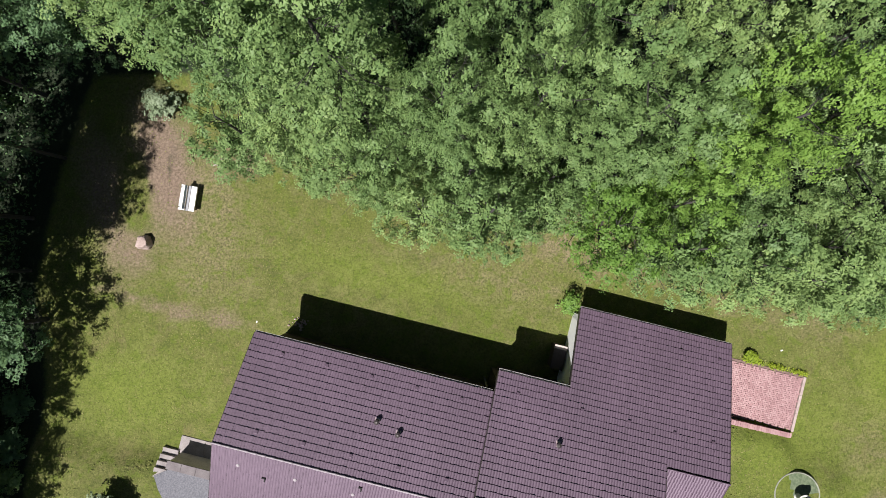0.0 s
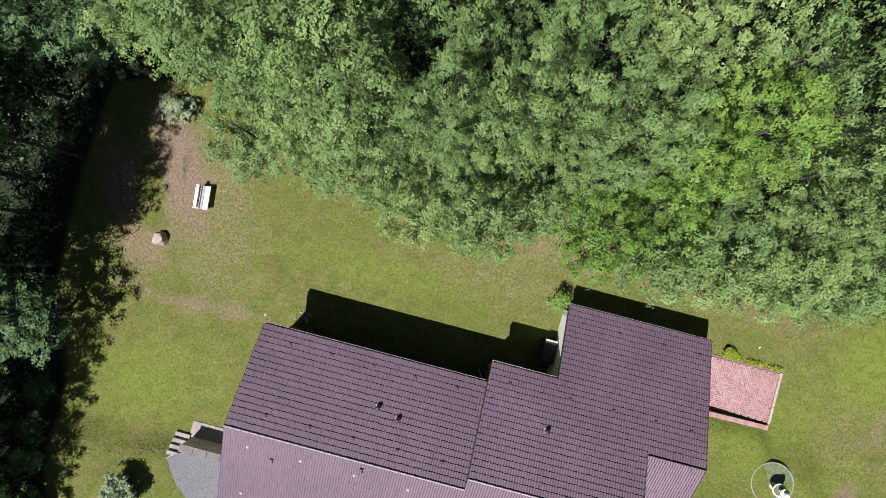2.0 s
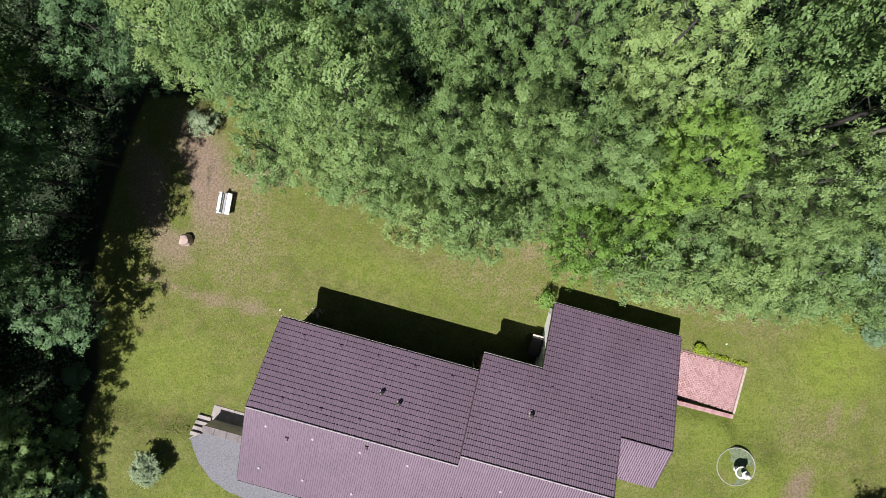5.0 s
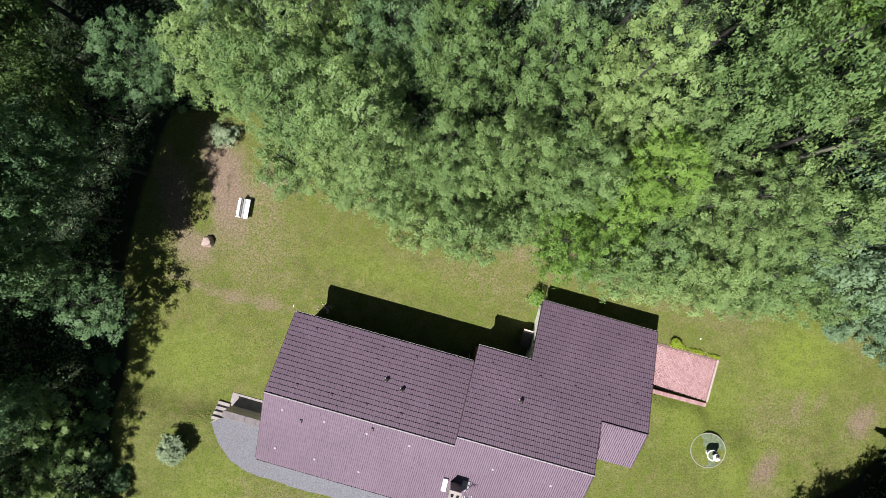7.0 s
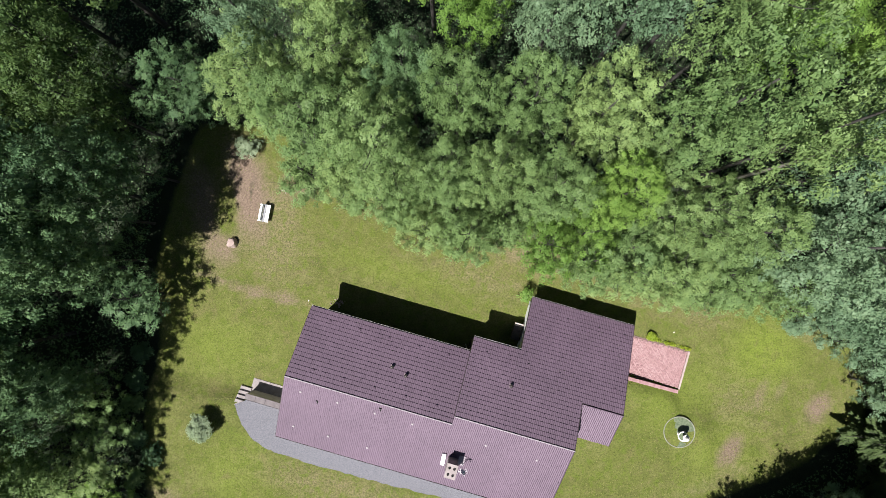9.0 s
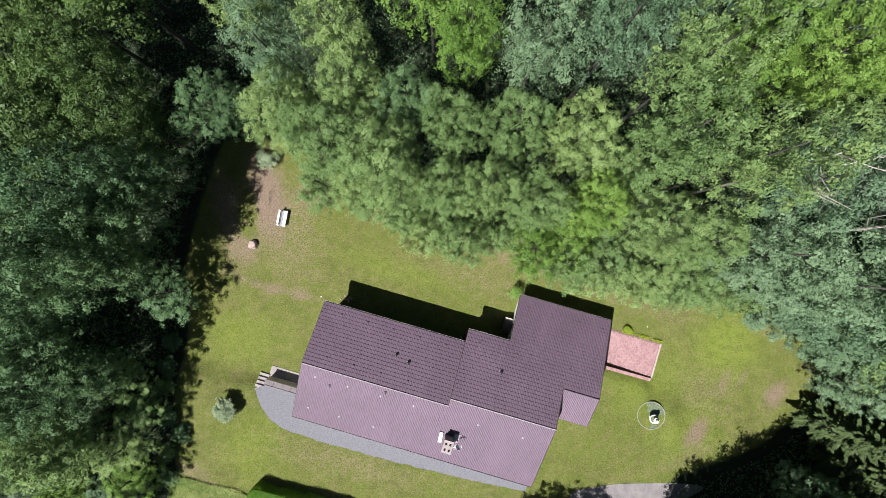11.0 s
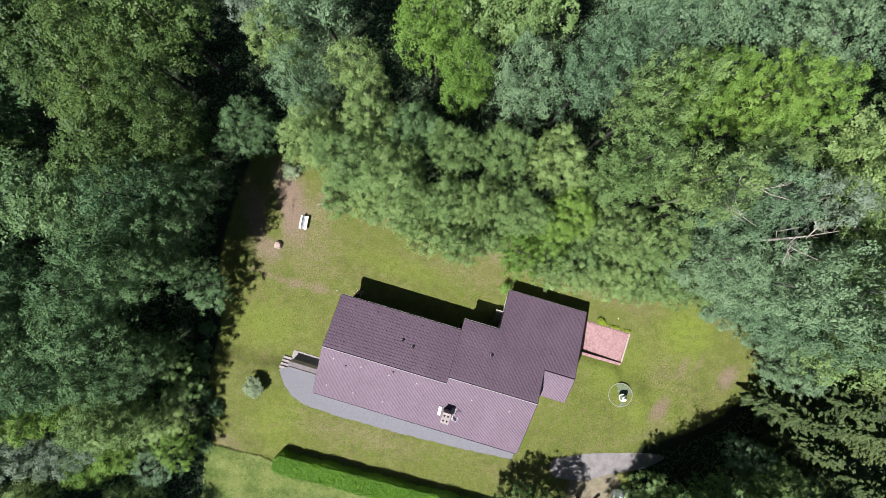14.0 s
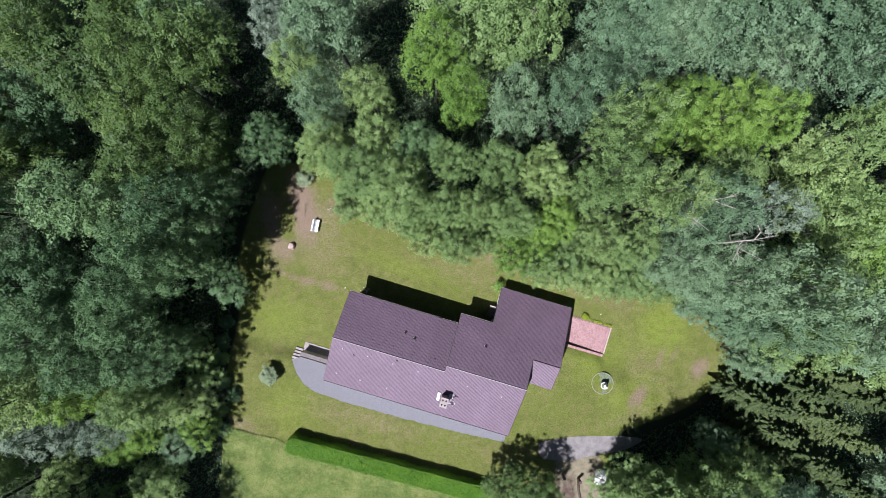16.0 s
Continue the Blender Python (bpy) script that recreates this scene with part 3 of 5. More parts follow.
    verge(house, 14.41, (-6.95, 4.72), -9.36, -6.95)
    # pipe vents on the north slopes
    for u, v, (kv, kz) in ((-1.43, -8.05, RIDGE_L), (-0.38, -8.33, RIDGE_L), (6.62, -7.05, RIDGE_R)):
        z = kz - SLOPE * abs(v - kv)
        bm = bmesh.new()
        box(bm, (-0.11, -0.13, 0), (0.11, 0.13, 0.03), 0.01, pose(0, 0, 0.04, -24))
        tube(bm, [(0, 0, 0), (0, 0, 0.26)], [0.085, 0.08], 14)
        vent = part("vent_pipe", bm, VENT_PIPE, house, "short pinkish roof vent with a dark cap")
        bm = bmesh.new()
        tube(bm, [(0, 0, 0.262), (0, 0, 0.30), (0, 0, 0.34)], [0.12, 0.115, 0.04], 14)
        part("vent_cap", bm, DARK_METAL, vent)
        vent.location = local(u, v, z)
    # small raised vent tiles, in two rows a slope
    def hump():
        bm = bmesh.new()
        box(bm, (-0.075, -0.07, 0), (0.075, 0.09, 0.065), 0.02)
        me = bpy.data.meshes.new("vent_tile")
        bm.to_mesh(me)
        bm.free()
        return me
    def dome():
        bm = lathe(bmesh.new(), [(0.09, 0.0), (0.084, 0.03), (0.05, 0.06), (0.0, 0.066)], 12)
        me = bpy.data.meshes.new("vent_tile")
        bm.to_mesh(me)
        bm.free()
        return me
    def snow_hook():
        bm = box(bmesh.new(), (-0.03, -0.12, 0), (0.03, 0.12, 0.05), 0.01)
        box(bm, (-0.05, -0.15, 0), (0.13, -0.09, 0.09), 0.01)
        me = bpy.data.meshes.new("snow_hook")
        bm.to_mesh(me)
        bm.free()
        return me
    dark, pale, hook = hump(), dome(), snow_hook()
    hook.materials.append(BLACK)
    dark.materials.append(TILE)
    pale.materials.append(VENT_TILE)
    rows = [(dark, RIDGE_L, 1, -6.4, [-6.45, -4.33, -2.2, -0.07, 2.05]), (dark, RIDGE_L, 1, -9.6, [-6.4, -4.27, -2.15, 0.0, 2.15]), (dark, RIDGE_R, 1, -5.5, [4.5, 7.5, 9.7, 11.8, 13.6]),
            (dark, RIDGE_R, 1, -1.9, [7.6, 9.6, 11.9, 13.8]), (hook, RIDGE_L, -1, -11.6, [-5.58]), (hook, RIDGE_L, -1, -10.8, [-1.34]), (pale, RIDGE_L, -1, -11.2, [-6.83, -4.25, -1.65, 0.95]), (pale, RIDGE_L, -1, -14.0, [-6.9, -4.4, -1.6]), (pale, RIDGE_R, -1, -11.2, [6.0, 9.5])]
    for me, (kv, kz), way, v, us in rows:
        for u in us:
            ob = part("vent_tile", me, None, house)
            ob.matrix_basis = slope_matrix(u, v, kz - SLOPE * abs(v - kv) + 0.05, way)
    # chimney with four flues
    bm = bmesh.new()
    box(bm, (3.88, -13.69, 4.0), (4.53, -12.81, 6.02), 0.01, Matrix.Translation(-HOUSE_AT))
    box(bm, (3.83, -13.74, 5.97), (4.58, -12.76, 6.07), 0.015, Matrix.Translation(-HOUSE_AT))
    stack = part("chimney", bm, CHIMNEY_GREY, house, "pale grey chimney stack with four round flues")
    for u, v in ((4.04, -13.48), (4.36, -13.48), (4.04, -13.04), (4.36, -13.04)):
        bm = bmesh.new()
        lathe(bm, [(0.0, 0.005), (0.060, 0.006), (0.060, 0.06), (0.078, 0.06), (0.085, 0.0)], 18)
        flue = part("flue", bm, BLACK, stack)
        flue.location = local(u, v, 6.072)
    bm = bmesh.new()
    box(bm, (-0.14, -0.50, 0.0), (0.14, 0.50, 0.10), 0.012)
    flash = part("flashing", bm, WHITE_PAINT, house, "white metal flashing beside the chimney")
    flash.matrix_basis = slope_matrix(3.60, -13.12, 5.98 - SLOPE * 3.35 + 0.10, -1) @ pose(0, 0, 0, 0, 0, 4)
    bm = bmesh.new()
    box(bm, (-0.22, -0.42, 0.0), (0.22, 0.42, 0.02), 0.006)
    apron = part("flashing", bm, RIDGE, house, "pale lead apron beside the chimney")
    apron.matrix_basis = slope_matrix(4.80, -12.85, 5.98 - SLOPE * 3.10 + 0.10, -1)
    bm = bmesh.new()
    tube(bm, [(0, 0, -1.1), (0, 0, 0.75)], [0.022, 0.02], 8)
    tube(bm, [(-0.32, -0.1, 0.55), (0.34, 0.12, 0.55)], [0.02, 0.02], 6)
    tube(bm, [(-0.2, 0.22, 0.70), (0.22, -0.2, 0.70)], [0.012, 0.012], 6)
    for k in range(-3, 4):
        tube(bm, [(k * 0.1 + 0.05, -0.16 + k * 0.03, 0.55), (k * 0.1 - 0.05, 0.16 + k * 0.03, 0.55)], [0.007, 0.007], 5)
    mast = part("antenna", bm, WHITE_PAINT, house, "thin metal roof aerial")
    mast.location = local(4.92, -13.15, 5.2)
    bm = bmesh.new()
    lathe(bm, [(0.0, 0.0), (0.10, 0.012), (0.20, 0.05), (0.205, 0.058), (0.19, 0.056), (0.09, 0.022), (0.0, 0.012)], 24)
    dish = smooth(part("dish", bm, WHITE_PAINT, mast, "small white satellite dish"))
    dish.matrix_basis = pose(0.02, 0.02, 0.78, 62, 0, 150)
    # downpipes under the north eaves
    for u, v, z in ((3.25, -5.9, 3.55),):
        bm = bmesh.new()
        tube(bm, [(0, 0, 0.02), (0, 0, z - 0.45), (0, 0.1, z - 0.1)], [0.04, 0.04, 0.04], 10)
        ob = part("downpipe", bm, ZINC, house)
        ob.location = local(u, v, 0)
    return house, singles


HOUSE, SINGLE_TILES = build_house()


# ---- beside the house ----
def house_thing(name, u, v, z, label, category, turn=0.0, **more):
    return thing(name, TO_HOUSE @ pose(u, v, z, 0, 0, turn), label, category, **more)


def build_steps():
    steps = house_thing("garden_steps", -11.95, -14.2, 0.0, "four pale stone garden steps beside the gravel bed", "steps")
    for k in range(4):
        bm = bmesh.new()
        v0 = 0.60 - 0.30 * k
        box(bm, (-0.42, v0 - (0.50 if k == 3 else 0.33), 0.0), (0.42, v0, 0.175 * (k + 1)), 0.015)
        part("step", bm, STEP_STONE, steps)


build_steps()


def build_basement_entry():
    wall_ob = house_thing("retaining_wall", -9.55, -13.86, 0.0, "low retaining wall with pinkish stone coping", "retaining wall")
    bm = bmesh.new()
    box(bm, (-1.85, -0.17, -0.1), (1.9, 0.17, 1.40), 0.01)
    part("wall_body", bm, CONCRETE, wall_ob)
    for k in range(5):
        bm = bmesh.new()
        box(bm, (-1.92 + 0.77 * k, -0.22, 1.402), (-1.92 + 0.77 * (k + 1) - 0.012, 0.22, 1.46), 0.01)
        part("coping_slab", bm, PINK_STONE, wall_ob)
    floor = house_thing("entry_floor", -9.6, -13.4, 0.0, "pale concrete floor of the sunken basement entry", "paving", kind="structure")
    for k in range(3):
        bm = bmesh.new()
        box(bm, (-2.0 + 1.34 * k, -0.50, -0.05), (-2.0 + 1.34 * (k + 1) - 0.012, 0.58, 0.05), 0.008)
        part("slab", bm, STEP_STONE, floor)


build_basement_entry()


def build_patio():
    patio = house_thing("patio", 17.0, -3.3, 0.0, "red brick patio in herringbone with a pale kerb", "patio", kind="structure")
    bm = bmesh.new()
    box(bm, (-2.55, -1.50, -0.1), (2.60, 1.52, 0.05))
    part("bedding", bm, JOINT, patio)
    bm = bmesh.new()
    box(bm, (-0.096, -0.046, 0.0), (0.096, 0.046, 0.05), 0.0)
    bmesh.ops.bevel(bm, geom=[e for e in bm.edges if all(v.co.z > 0.04 for v in e.verts)], offset=0.006, segments=1, affect="EDGES")
    brick = bpy.data.meshes.new("brick")
    bm.to_mesh(brick)
    bm.free()
    brick.materials.append(PAVER)
    jig = random.Random(12)
    # herringbone: rows of L-shaped pairs
    spots = []
    for a in range(-30, 31):
        for b in range(-12, 13):
            x, y = 0.1 * a + 0.4 * b, -0.1 * a
            spots += [(x + 0.1, y + 0.05, 0), (x + 0.25, y + 0.1, 90)]
    rest, singles = [], []
    for x, y, turn in spots:
        if -2.45 < x < 2.42 and -1.40 < y < 1.40:
            m = pose(x, y, 0.048 + jig.gauss(0, 0.002), jig.gauss(0, 0.7), jig.gauss(0, 0.7), turn + jig.gauss(0, 0.8))
            (singles if x > 0.9 and len(singles) < 300 else rest).append(m)
    for m in singles:
        ob = part("brick", brick, None, patio)
        ob.matrix_basis = m
    base, faces = np.array([v.co[:] for v in brick.vertices]), [tuple(p.vertices) for p in brick.polygons]
    verts, polys = [], []
    for m in rest:
        n = len(verts) * len(base)
        verts.append(base @ np.array(m.to_3x3()).T + np.array(m.translation))
        polys += [tuple(n + j for j in f) for f in faces]
    me = bpy.data.meshes.new("herringbone_bricks")
    me.from_pydata(np.concatenate(verts).tolist(), [], polys)
    tagged(part("herringbone_bricks", me, PAVER, patio), kind="stuff")
    for k in range(3):
        bm = bmesh.new()
        box(bm, (2.45, -1.45 + 0.98 * k, -0.02), (2.59, -1.45 + 0.98 * (k + 1) - 0.01, 0.13), 0.02)
        part("kerb_stone", bm, KERB_STONE, patio, "pale stone kerb")
    low = house_thing("patio_wall", 17.0, -4.95, 0.0, "low red brick retaining wall along the patio", "garden wall")
    # its top falls towards the far end of the patio
    fall = lambda x: 0.68 - 0.46 * (x + 2.6) / 5.05
    bm = bmesh.new()
    box(bm, (-2.6, -0.12, -0.1), (2.45, 0.12, 0.68), 0.005)
    for v in bm.verts:
        if v.co.z > 0.4:
            v.co.z += fall(v.co.x) - 0.68
    part("wall_body", bm, PAVER, low)
    for k in range(39):
        bm = bmesh.new()
        x = -2.6 + 0.1295 * k + 0.059
        box(bm, (-0.059, -0.14 + 0.01 * (k % 3), 0.004), (0.059, 0.135, 0.065), 0.008)
        part("coping_brick", bm, PAVER, low).matrix_basis = pose(x, 0, fall(x), 0, 5.2, 0)


build_patio()


def build_niche_box():
    ob = house_thing("storage_box", 6.62, -3.82, 0.0, "storage cupboard coloured dark for the eaves' shade against the white side wall", "cupboard")
    # dark body and lid stand for the eaves' shade, the pale end for sun
    bm = bmesh.new()
    box(bm, (-0.30, -0.60, 0.0), (0.30, 0.58, 0.92), 0.015)
    part("body", bm, DARK_WOOD, ob)
    bm = bmesh.new()
    box(bm, (-0.34, -0.64, 0.922), (0.31, 0.40, 0.97), 0.012)
    part("lid", bm, DARK_METAL, ob)
    bm = bmesh.new()
    box(bm, (-0.34, 0.41, 0.922), (0.31, 0.62, 0.98), 0.012)
    part("shelf", bm, CONCRETE, ob, "sunlit end of the lid, its light put into a pale colour")


build_niche_box()


# ---- trees ----
def crown_points(rng, n, lobes, lobe_r, bunch=8, spread=0.115, gap=1.0, keep=0.54):
    """Leaf places and facings over clumps: twigs over the upper shell of each clump, each with a bunch of leaves."""
    m = max(1, int(n / bunch / keep))
    low, high = lobes[:, 2].min(), lobes[:, 2].max()
    share = lobe_r ** 2 * (0.35 + (lobes[:, 2] - low) / (high - low + 1e-6))
    which = rng.choice(len(lobes), m, p=share / share.sum())
    d = rng.normal(size=(m, 3))
    d /= np.linalg.norm(d, axis=1, keepdims=True)
    d[:, 2] = np.where(rng.random(m) < 0.80, np.abs(d[:, 2]), d[:, 2])
    depth = np.where(rng.random(m) < 0.12, rng.uniform(0.4, 0.9, m), rng.uniform(0.88, 1.10, m))
    p = lobes[which] + d * (lobe_r[which] * depth)[:, None] * np.array([1.0, 1.0, 0.66])
    nrm = d * 0.85 + np.array([-0.10, -0.10, 0.50]) + rng.normal(0, 0.25, (m, 3))
    # gaps between the sprays, where the inner shade shows
    waves = np.zeros(m)
    for k in range(11):
        kvec = rng.normal(size=3)
        kvec *= 2 * math.pi / (gap * rng.uniform(0.7, 1.5) * (1.0 if k < 6 else 0.42)) / np.linalg.norm(kvec)
        waves += np.cos(p @ kvec + rng.uniform(0, 6.28))
    order = np.argsort(-waves + rng.normal(0, 0.35, m))[: int(m * keep)]
    twigs = p[order], nrm[order]
    p, nrm = np.repeat(p[order], bunch, 0), np.repeat(nrm[order], bunch, 0)
    off = np.clip(rng.normal(0, 0.8, p.shape), -1.5, 1.5)
    p = p + off * spread * np.array([1, 1, 0.55])
    return p, nrm * 0.9 + off * 0.22 + np.array([-0.1, -0.1, 0.30]) + rng.normal(0, 0.16, nrm.shape), twigs


def tuft_backs(rng, twigs, size, corners):
    """The closed leaf mass behind each twig's outer leaves: a few broad overlapping blades."""
    p, nrm = (np.repeat(a, 11 if corners == 4 else 7, 0) for a in twigs)
    unit = nrm / (np.linalg.norm(nrm, axis=1, keepdims=True) + 1e-9)
    p = p - unit * 0.40 * size + rng.normal(0, 0.55, p.shape) * size
    return leaves_at(rng, p, nrm + rng.normal(0, 0.22, nrm.shape), size, 0.9, corners=3)


def crown_lobes(rng, count, radius, base, top, peak=0.5):
    """Clumps over a crown, kept apart so that shade falls between them: a dome of outer ones on heaving boughs, a skirt, and a lower layer within."""
    out, rad = [], []
    wob = rng.uniform(0, 6.28, 7)
    size = 0.235 * radius
    tries = 0
    while len(out) < count and tries < 6000:
        tries += 1
        a, r = rng.uniform(0, 6.283), rng.random() ** 0.5
        edge = 1 + 0.17 * math.sin(2 * a + wob[0]) + 0.13 * math.sin(3 * a + wob[1]) + 0.10 * math.sin(5 * a + wob[2])
        kind = rng.random()
        if kind < 0.70:
            h = peak + (1 - peak) * math.acos(min(1.0, r ** 1.6)) * 2 / math.pi
        elif kind < 0.92:
            h = rng.random() * peak
            r = (0.45 + 0.55 * math.sin(math.pi * (0.15 + 0.35 * h / peak))) * rng.uniform(0.85, 1.0)
        else:
            h, r = rng.uniform(0.35, 0.70), r * 0.75
        x, y = r * edge * radius * math.cos(a), r * edge * radius * math.sin(a)
        heave = 0.17 * radius * (math.sin(3.3 / radius * x * 1.6 + wob[3]) * math.sin(3.3 / radius * y * 1.6 + wob[4]) + 0.6 * math.sin(2.1 / radius * (x + y) + wob[5]))
        c, q = np.array((x, y, base + h * (top - base) + heave)), size * rng.uniform(0.70, 1.35)
        if out and (np.linalg.norm((np.array(out) - c) * [1, 1, 0.8], axis=1) < 0.86 * (np.array(rad) + q)).any():
            continue
        out.append(c)
        rad.append(q)
    for _ in range(count // 4):
        a, r, h = rng.uniform(0, 6.283), 0.68 * rng.random() ** 0.5, rng.uniform(0.25, 0.62)
        out.append(np.array((r * radius * math.cos(a), r * radius * math.sin(a), base + h * (top - base))))
        rad.append(size * 1.3)
    return np.array(out), np.array(rad)


def make_tree(name, seed, height, radius, base, leaves, size, lobe_count, material, label, lobe_scale=1.0, bunch=8, spread=0.2):
    """A broadleaf tree at the origin: a tapered trunk with limbs, and a crown of many leaves in clumps."""
    rng = np.random.default_rng(seed)
    lobes, rad = crown_lobes(rng, lobe_count, radius * 0.84, base, height - 0.25 * radius)
    rad = rad * lobe_scale
    tree = thing(name, Matrix.Identity(4), label, "tree")
    bm = bmesh.new()
    lean = rng.normal(0, 0.012, 2) * height
    axis = lambda h: Vector((lean[0] * (h / height) ** 2, lean[1] * (h / height) ** 2, h))
    steps = 7
    hs = [height * 0.82 * k / steps for k in range(steps + 1)]
    r0 = 0.009 * height + 0.03
    tube(bm, [axis(h) for h in hs], [r0 * (1 - h / height) ** 0.8 + 0.012 for h in hs], 8)
    for c, r in list(zip(lobes, rad))[:: max(1, lobe_count // (26 if size < 0.12 else 10))]:
        c = Vector(c)
        start = axis(max(base * 0.5, c.z - 0.5 * c.xy.length - 0.6))
        mid = start.lerp(c, 0.55) + Vector((0, 0, -0.10 * c.xy.length))
        rr = 0.010 + 0.005 * c.xy.length
        tube(bm, [start, mid, c], [rr * 1.6, rr, rr * 0.35], 5)
        for _ in range(2):
            tip = c + Vector(rng.normal(0, 0.6, 3)) * r
            tube(bm, [mid.lerp(c, 0.5), tip], [rr * 0.6, 0.006], 4)
    smooth(part("trunk", bm, BARK, tree, "grey-brown trunk and limbs"))
    p, nrm, twigs = crown_points(rng, leaves, lobes, rad, bunch, spread, 0.85, 0.76)
    corners = 3 if size > 0.12 else 4
    part("crown", quads_mesh("crown", [leaves_at(rng, p, nrm, size, corners=corners), tuft_backs(rng, twigs, 1.2 * spread, corners)], material), None, tree)
    return tree


LEAVES = {"mid": LEAF_MID, "olive": LEAF_OLIVE, "blue": LEAF_BLUE, "lime": LEAF_LIME, "dark": LEAF_DARK, "pale": LEAF_SILVER}
HUE_WORDS = {"mid": "mid-green", "olive": "dark olive-green", "blue": "bluish green", "lime": "bright yellow-green", "dark": "dark green", "pale": "pale silvery"}
FOREST_SEEDS = {}


def forest_kind(kind, variant):
    """The first tree of a kind, and its own height; later ones are copies."""
    spec = {"near": (21.0, 3.6, 7.0, 21000, 0.104, 100, 1.0, 24, 0.19), "tall": (21.0, 3.6, 8.0, 12000, 0.150, 95, 1.0, 16, 0.23), "far": (20.0, 3.6, 9.0, 8400, 0.200, 90, 1.05, 12, 0.25), "wood": (14.0, 3.3, 3.0, 8800, 0.190, 95, 1.05, 12, 0.24), "edge": (14.0, 3.2, 2.5, 15500, 0.104, 95, 1.0, 22, 0.18), "young": (8.5, 2.1, 0.9, 5600, 0.096, 65, 1.05, 20, 0.15)}[kind]
    key = (kind, variant)
    if key not in FOREST_SEEDS:
        h, r, b, n, s, lc, ls, bu, sp = spec
        FOREST_SEEDS[key] = [make_tree("tree", 100 + 17 * variant + len(kind) * 3, h, r, b, n, s, lc, LEAF_MID, "tree", ls, bu, sp), h, r, False]
    return FOREST_SEEDS[key]


TREE_DICE = random.Random(77)
PLANTED = []


def plant(kind, x, y, height, radius, hue):
    """Plants a tree; its crown takes the leaf colour of its hue."""
    entry = forest_kind(kind, TREE_DICE.randrange(3 if kind != "young" else 2))
    proto, h, r, used = entry
    s, w = height / h * TREE_DICE.uniform(0.95, 1.05), radius / r * (1.0 if kind in ("young", "edge") or y < -28 else 0.84)
    m = pose(x, y, float(land(np.array(x), np.array(y))) - 0.05, 0, 0, TREE_DICE.uniform(0, 360)) @ Matrix.Diagonal((w, w, s, 1))
    if used:
        tree = copy_thing(proto, m)
    else:
        tree, entry[3] = proto, True
        tree.matrix_basis = m
    crown = [o for o in tree.children if o.name.startswith("crown")][0]
    crown.material_slots[0].link = "OBJECT"
    crown.material_slots[0].material = LEAVES[hue]
    what = {"near": "tall broadleaf tree", "tall": "tall broadleaf tree", "far": "tall broadleaf tree", "edge": "broadleaf tree", "wood": "broadleaf tree", "young": "young bushy tree"}[kind]
    tagged(tree, f"{HUE_WORDS[hue]} {what} with a dense crown beside the lawn" if kind in ("near", "edge", "young") else f"{HUE_WORDS[hue]} {what} with a dense crown in the wood", "tree", "trees of the wood")
    PLANTED.append((x, y, radius))
    return tree


def plant_rows(kind, rows):
    for x, y, h, r, hue in rows:
        plant(kind, x, y, h, r, hue)


# north edge, close under the first camera heights
plant_rows("near", [(-10.4, 9.6, 17.5, 3.0, "mid"), (-7.0, 7.6, 19.0, 3.2, "mid"), (-3.6, 6.2, 19.5, 3.2, "mid"), (-0.2, 4.9, 18.0, 3.0, "mid"), (2.8, 4.6, 20.5, 3.1, "mid"),
                    (6.2, 3.9, 20.5, 3.2, "mid"), (9.6, 3.6, 21.0, 3.2, "lime"), (13.0, 2.6, 21.5, 3.2, "mid"), (16.4, 1.6, 21.0, 3.2, "mid"), (0.8, 8.4, 22.0, 3.2, "mid"), (4.6, 8.0, 22.0, 3.2, "mid"), (-5.6, 10.4, 21.0, 3.2, "mid"), (-2.2, 10.0, 21.5, 3.2, "dark"), (8.2, 7.4, 23.0, 3.4, "mid"), (18.4, 12.8, 24.5, 4.2, "lime"), (22.0, 12.0, 25.0, 4.4, "lime"), (25.4, 11.8, 24.5, 4.2, "lime"), (11.2, 5.8, 20.5, 2.8, "mid")])
plant_rows("young", [(-9.2, 5.6, 10.0, 2.0, "mid"), (-6.6, 5.2, 8.5, 1.9, "mid"), (-4.0, 3.6, 9.5, 1.8, "mid"), (-1.2, 1.9, 10.0, 2.0, "mid"), (1.4, 1.4, 11.0, 2.1, "mid"), (3.6, 1.8, 10.0, 1.8, "mid"),
                     (6.4, 0.9, 11.0, 2.2, "lime"), (9.0, 0.0, 10.5, 2.2, "mid"), (11.6, -0.8, 9.5, 2.2, "mid"), (14.2, -1.4, 9.0, 2.0, "mid"), (16.8, -2.0, 8.0, 2.0, "mid"), (19.2, -1.8, 9.0, 2.2, "mid")])
plant_rows("tall", [(19.6, 0.6, 22.5, 3.4, "blue"), (22.6, -0.6, 24.0, 3.6, "blue"), (12.4, 6.6, 25.0, 3.6, "mid"), (16.2, 5.4, 24.5, 3.4, "mid"), (20.4, 4.6, 24.0, 3.4, "blue"), (13.2, 10.6, 24.0, 3.4, "mid"),
                    (22.6, 7.6, 21.0, 3.4, "mid"), (25.0, 4.8, 21.0, 3.4, "pale"), (10.0, 13.2, 22.0, 3.8, "blue"), (14.6, 15.6, 22.0, 3.8, "blue"), (1.6, 13.6, 19.5, 3.2, "lime"), (-1.0, 16.8, 20.0, 3.8, "lime"), (5.6, 12.6, 20.5, 3.4, "blue"),
                    (-10.6, 13.0, 19.0, 3.4, "blue"), (-6.4, 14.0, 19.5, 3.2, "mid"), (-14.6, 19.6, 15.0, 3.2, "pale"), (-12.2, 15.8, 17.0, 3.0, "mid")])
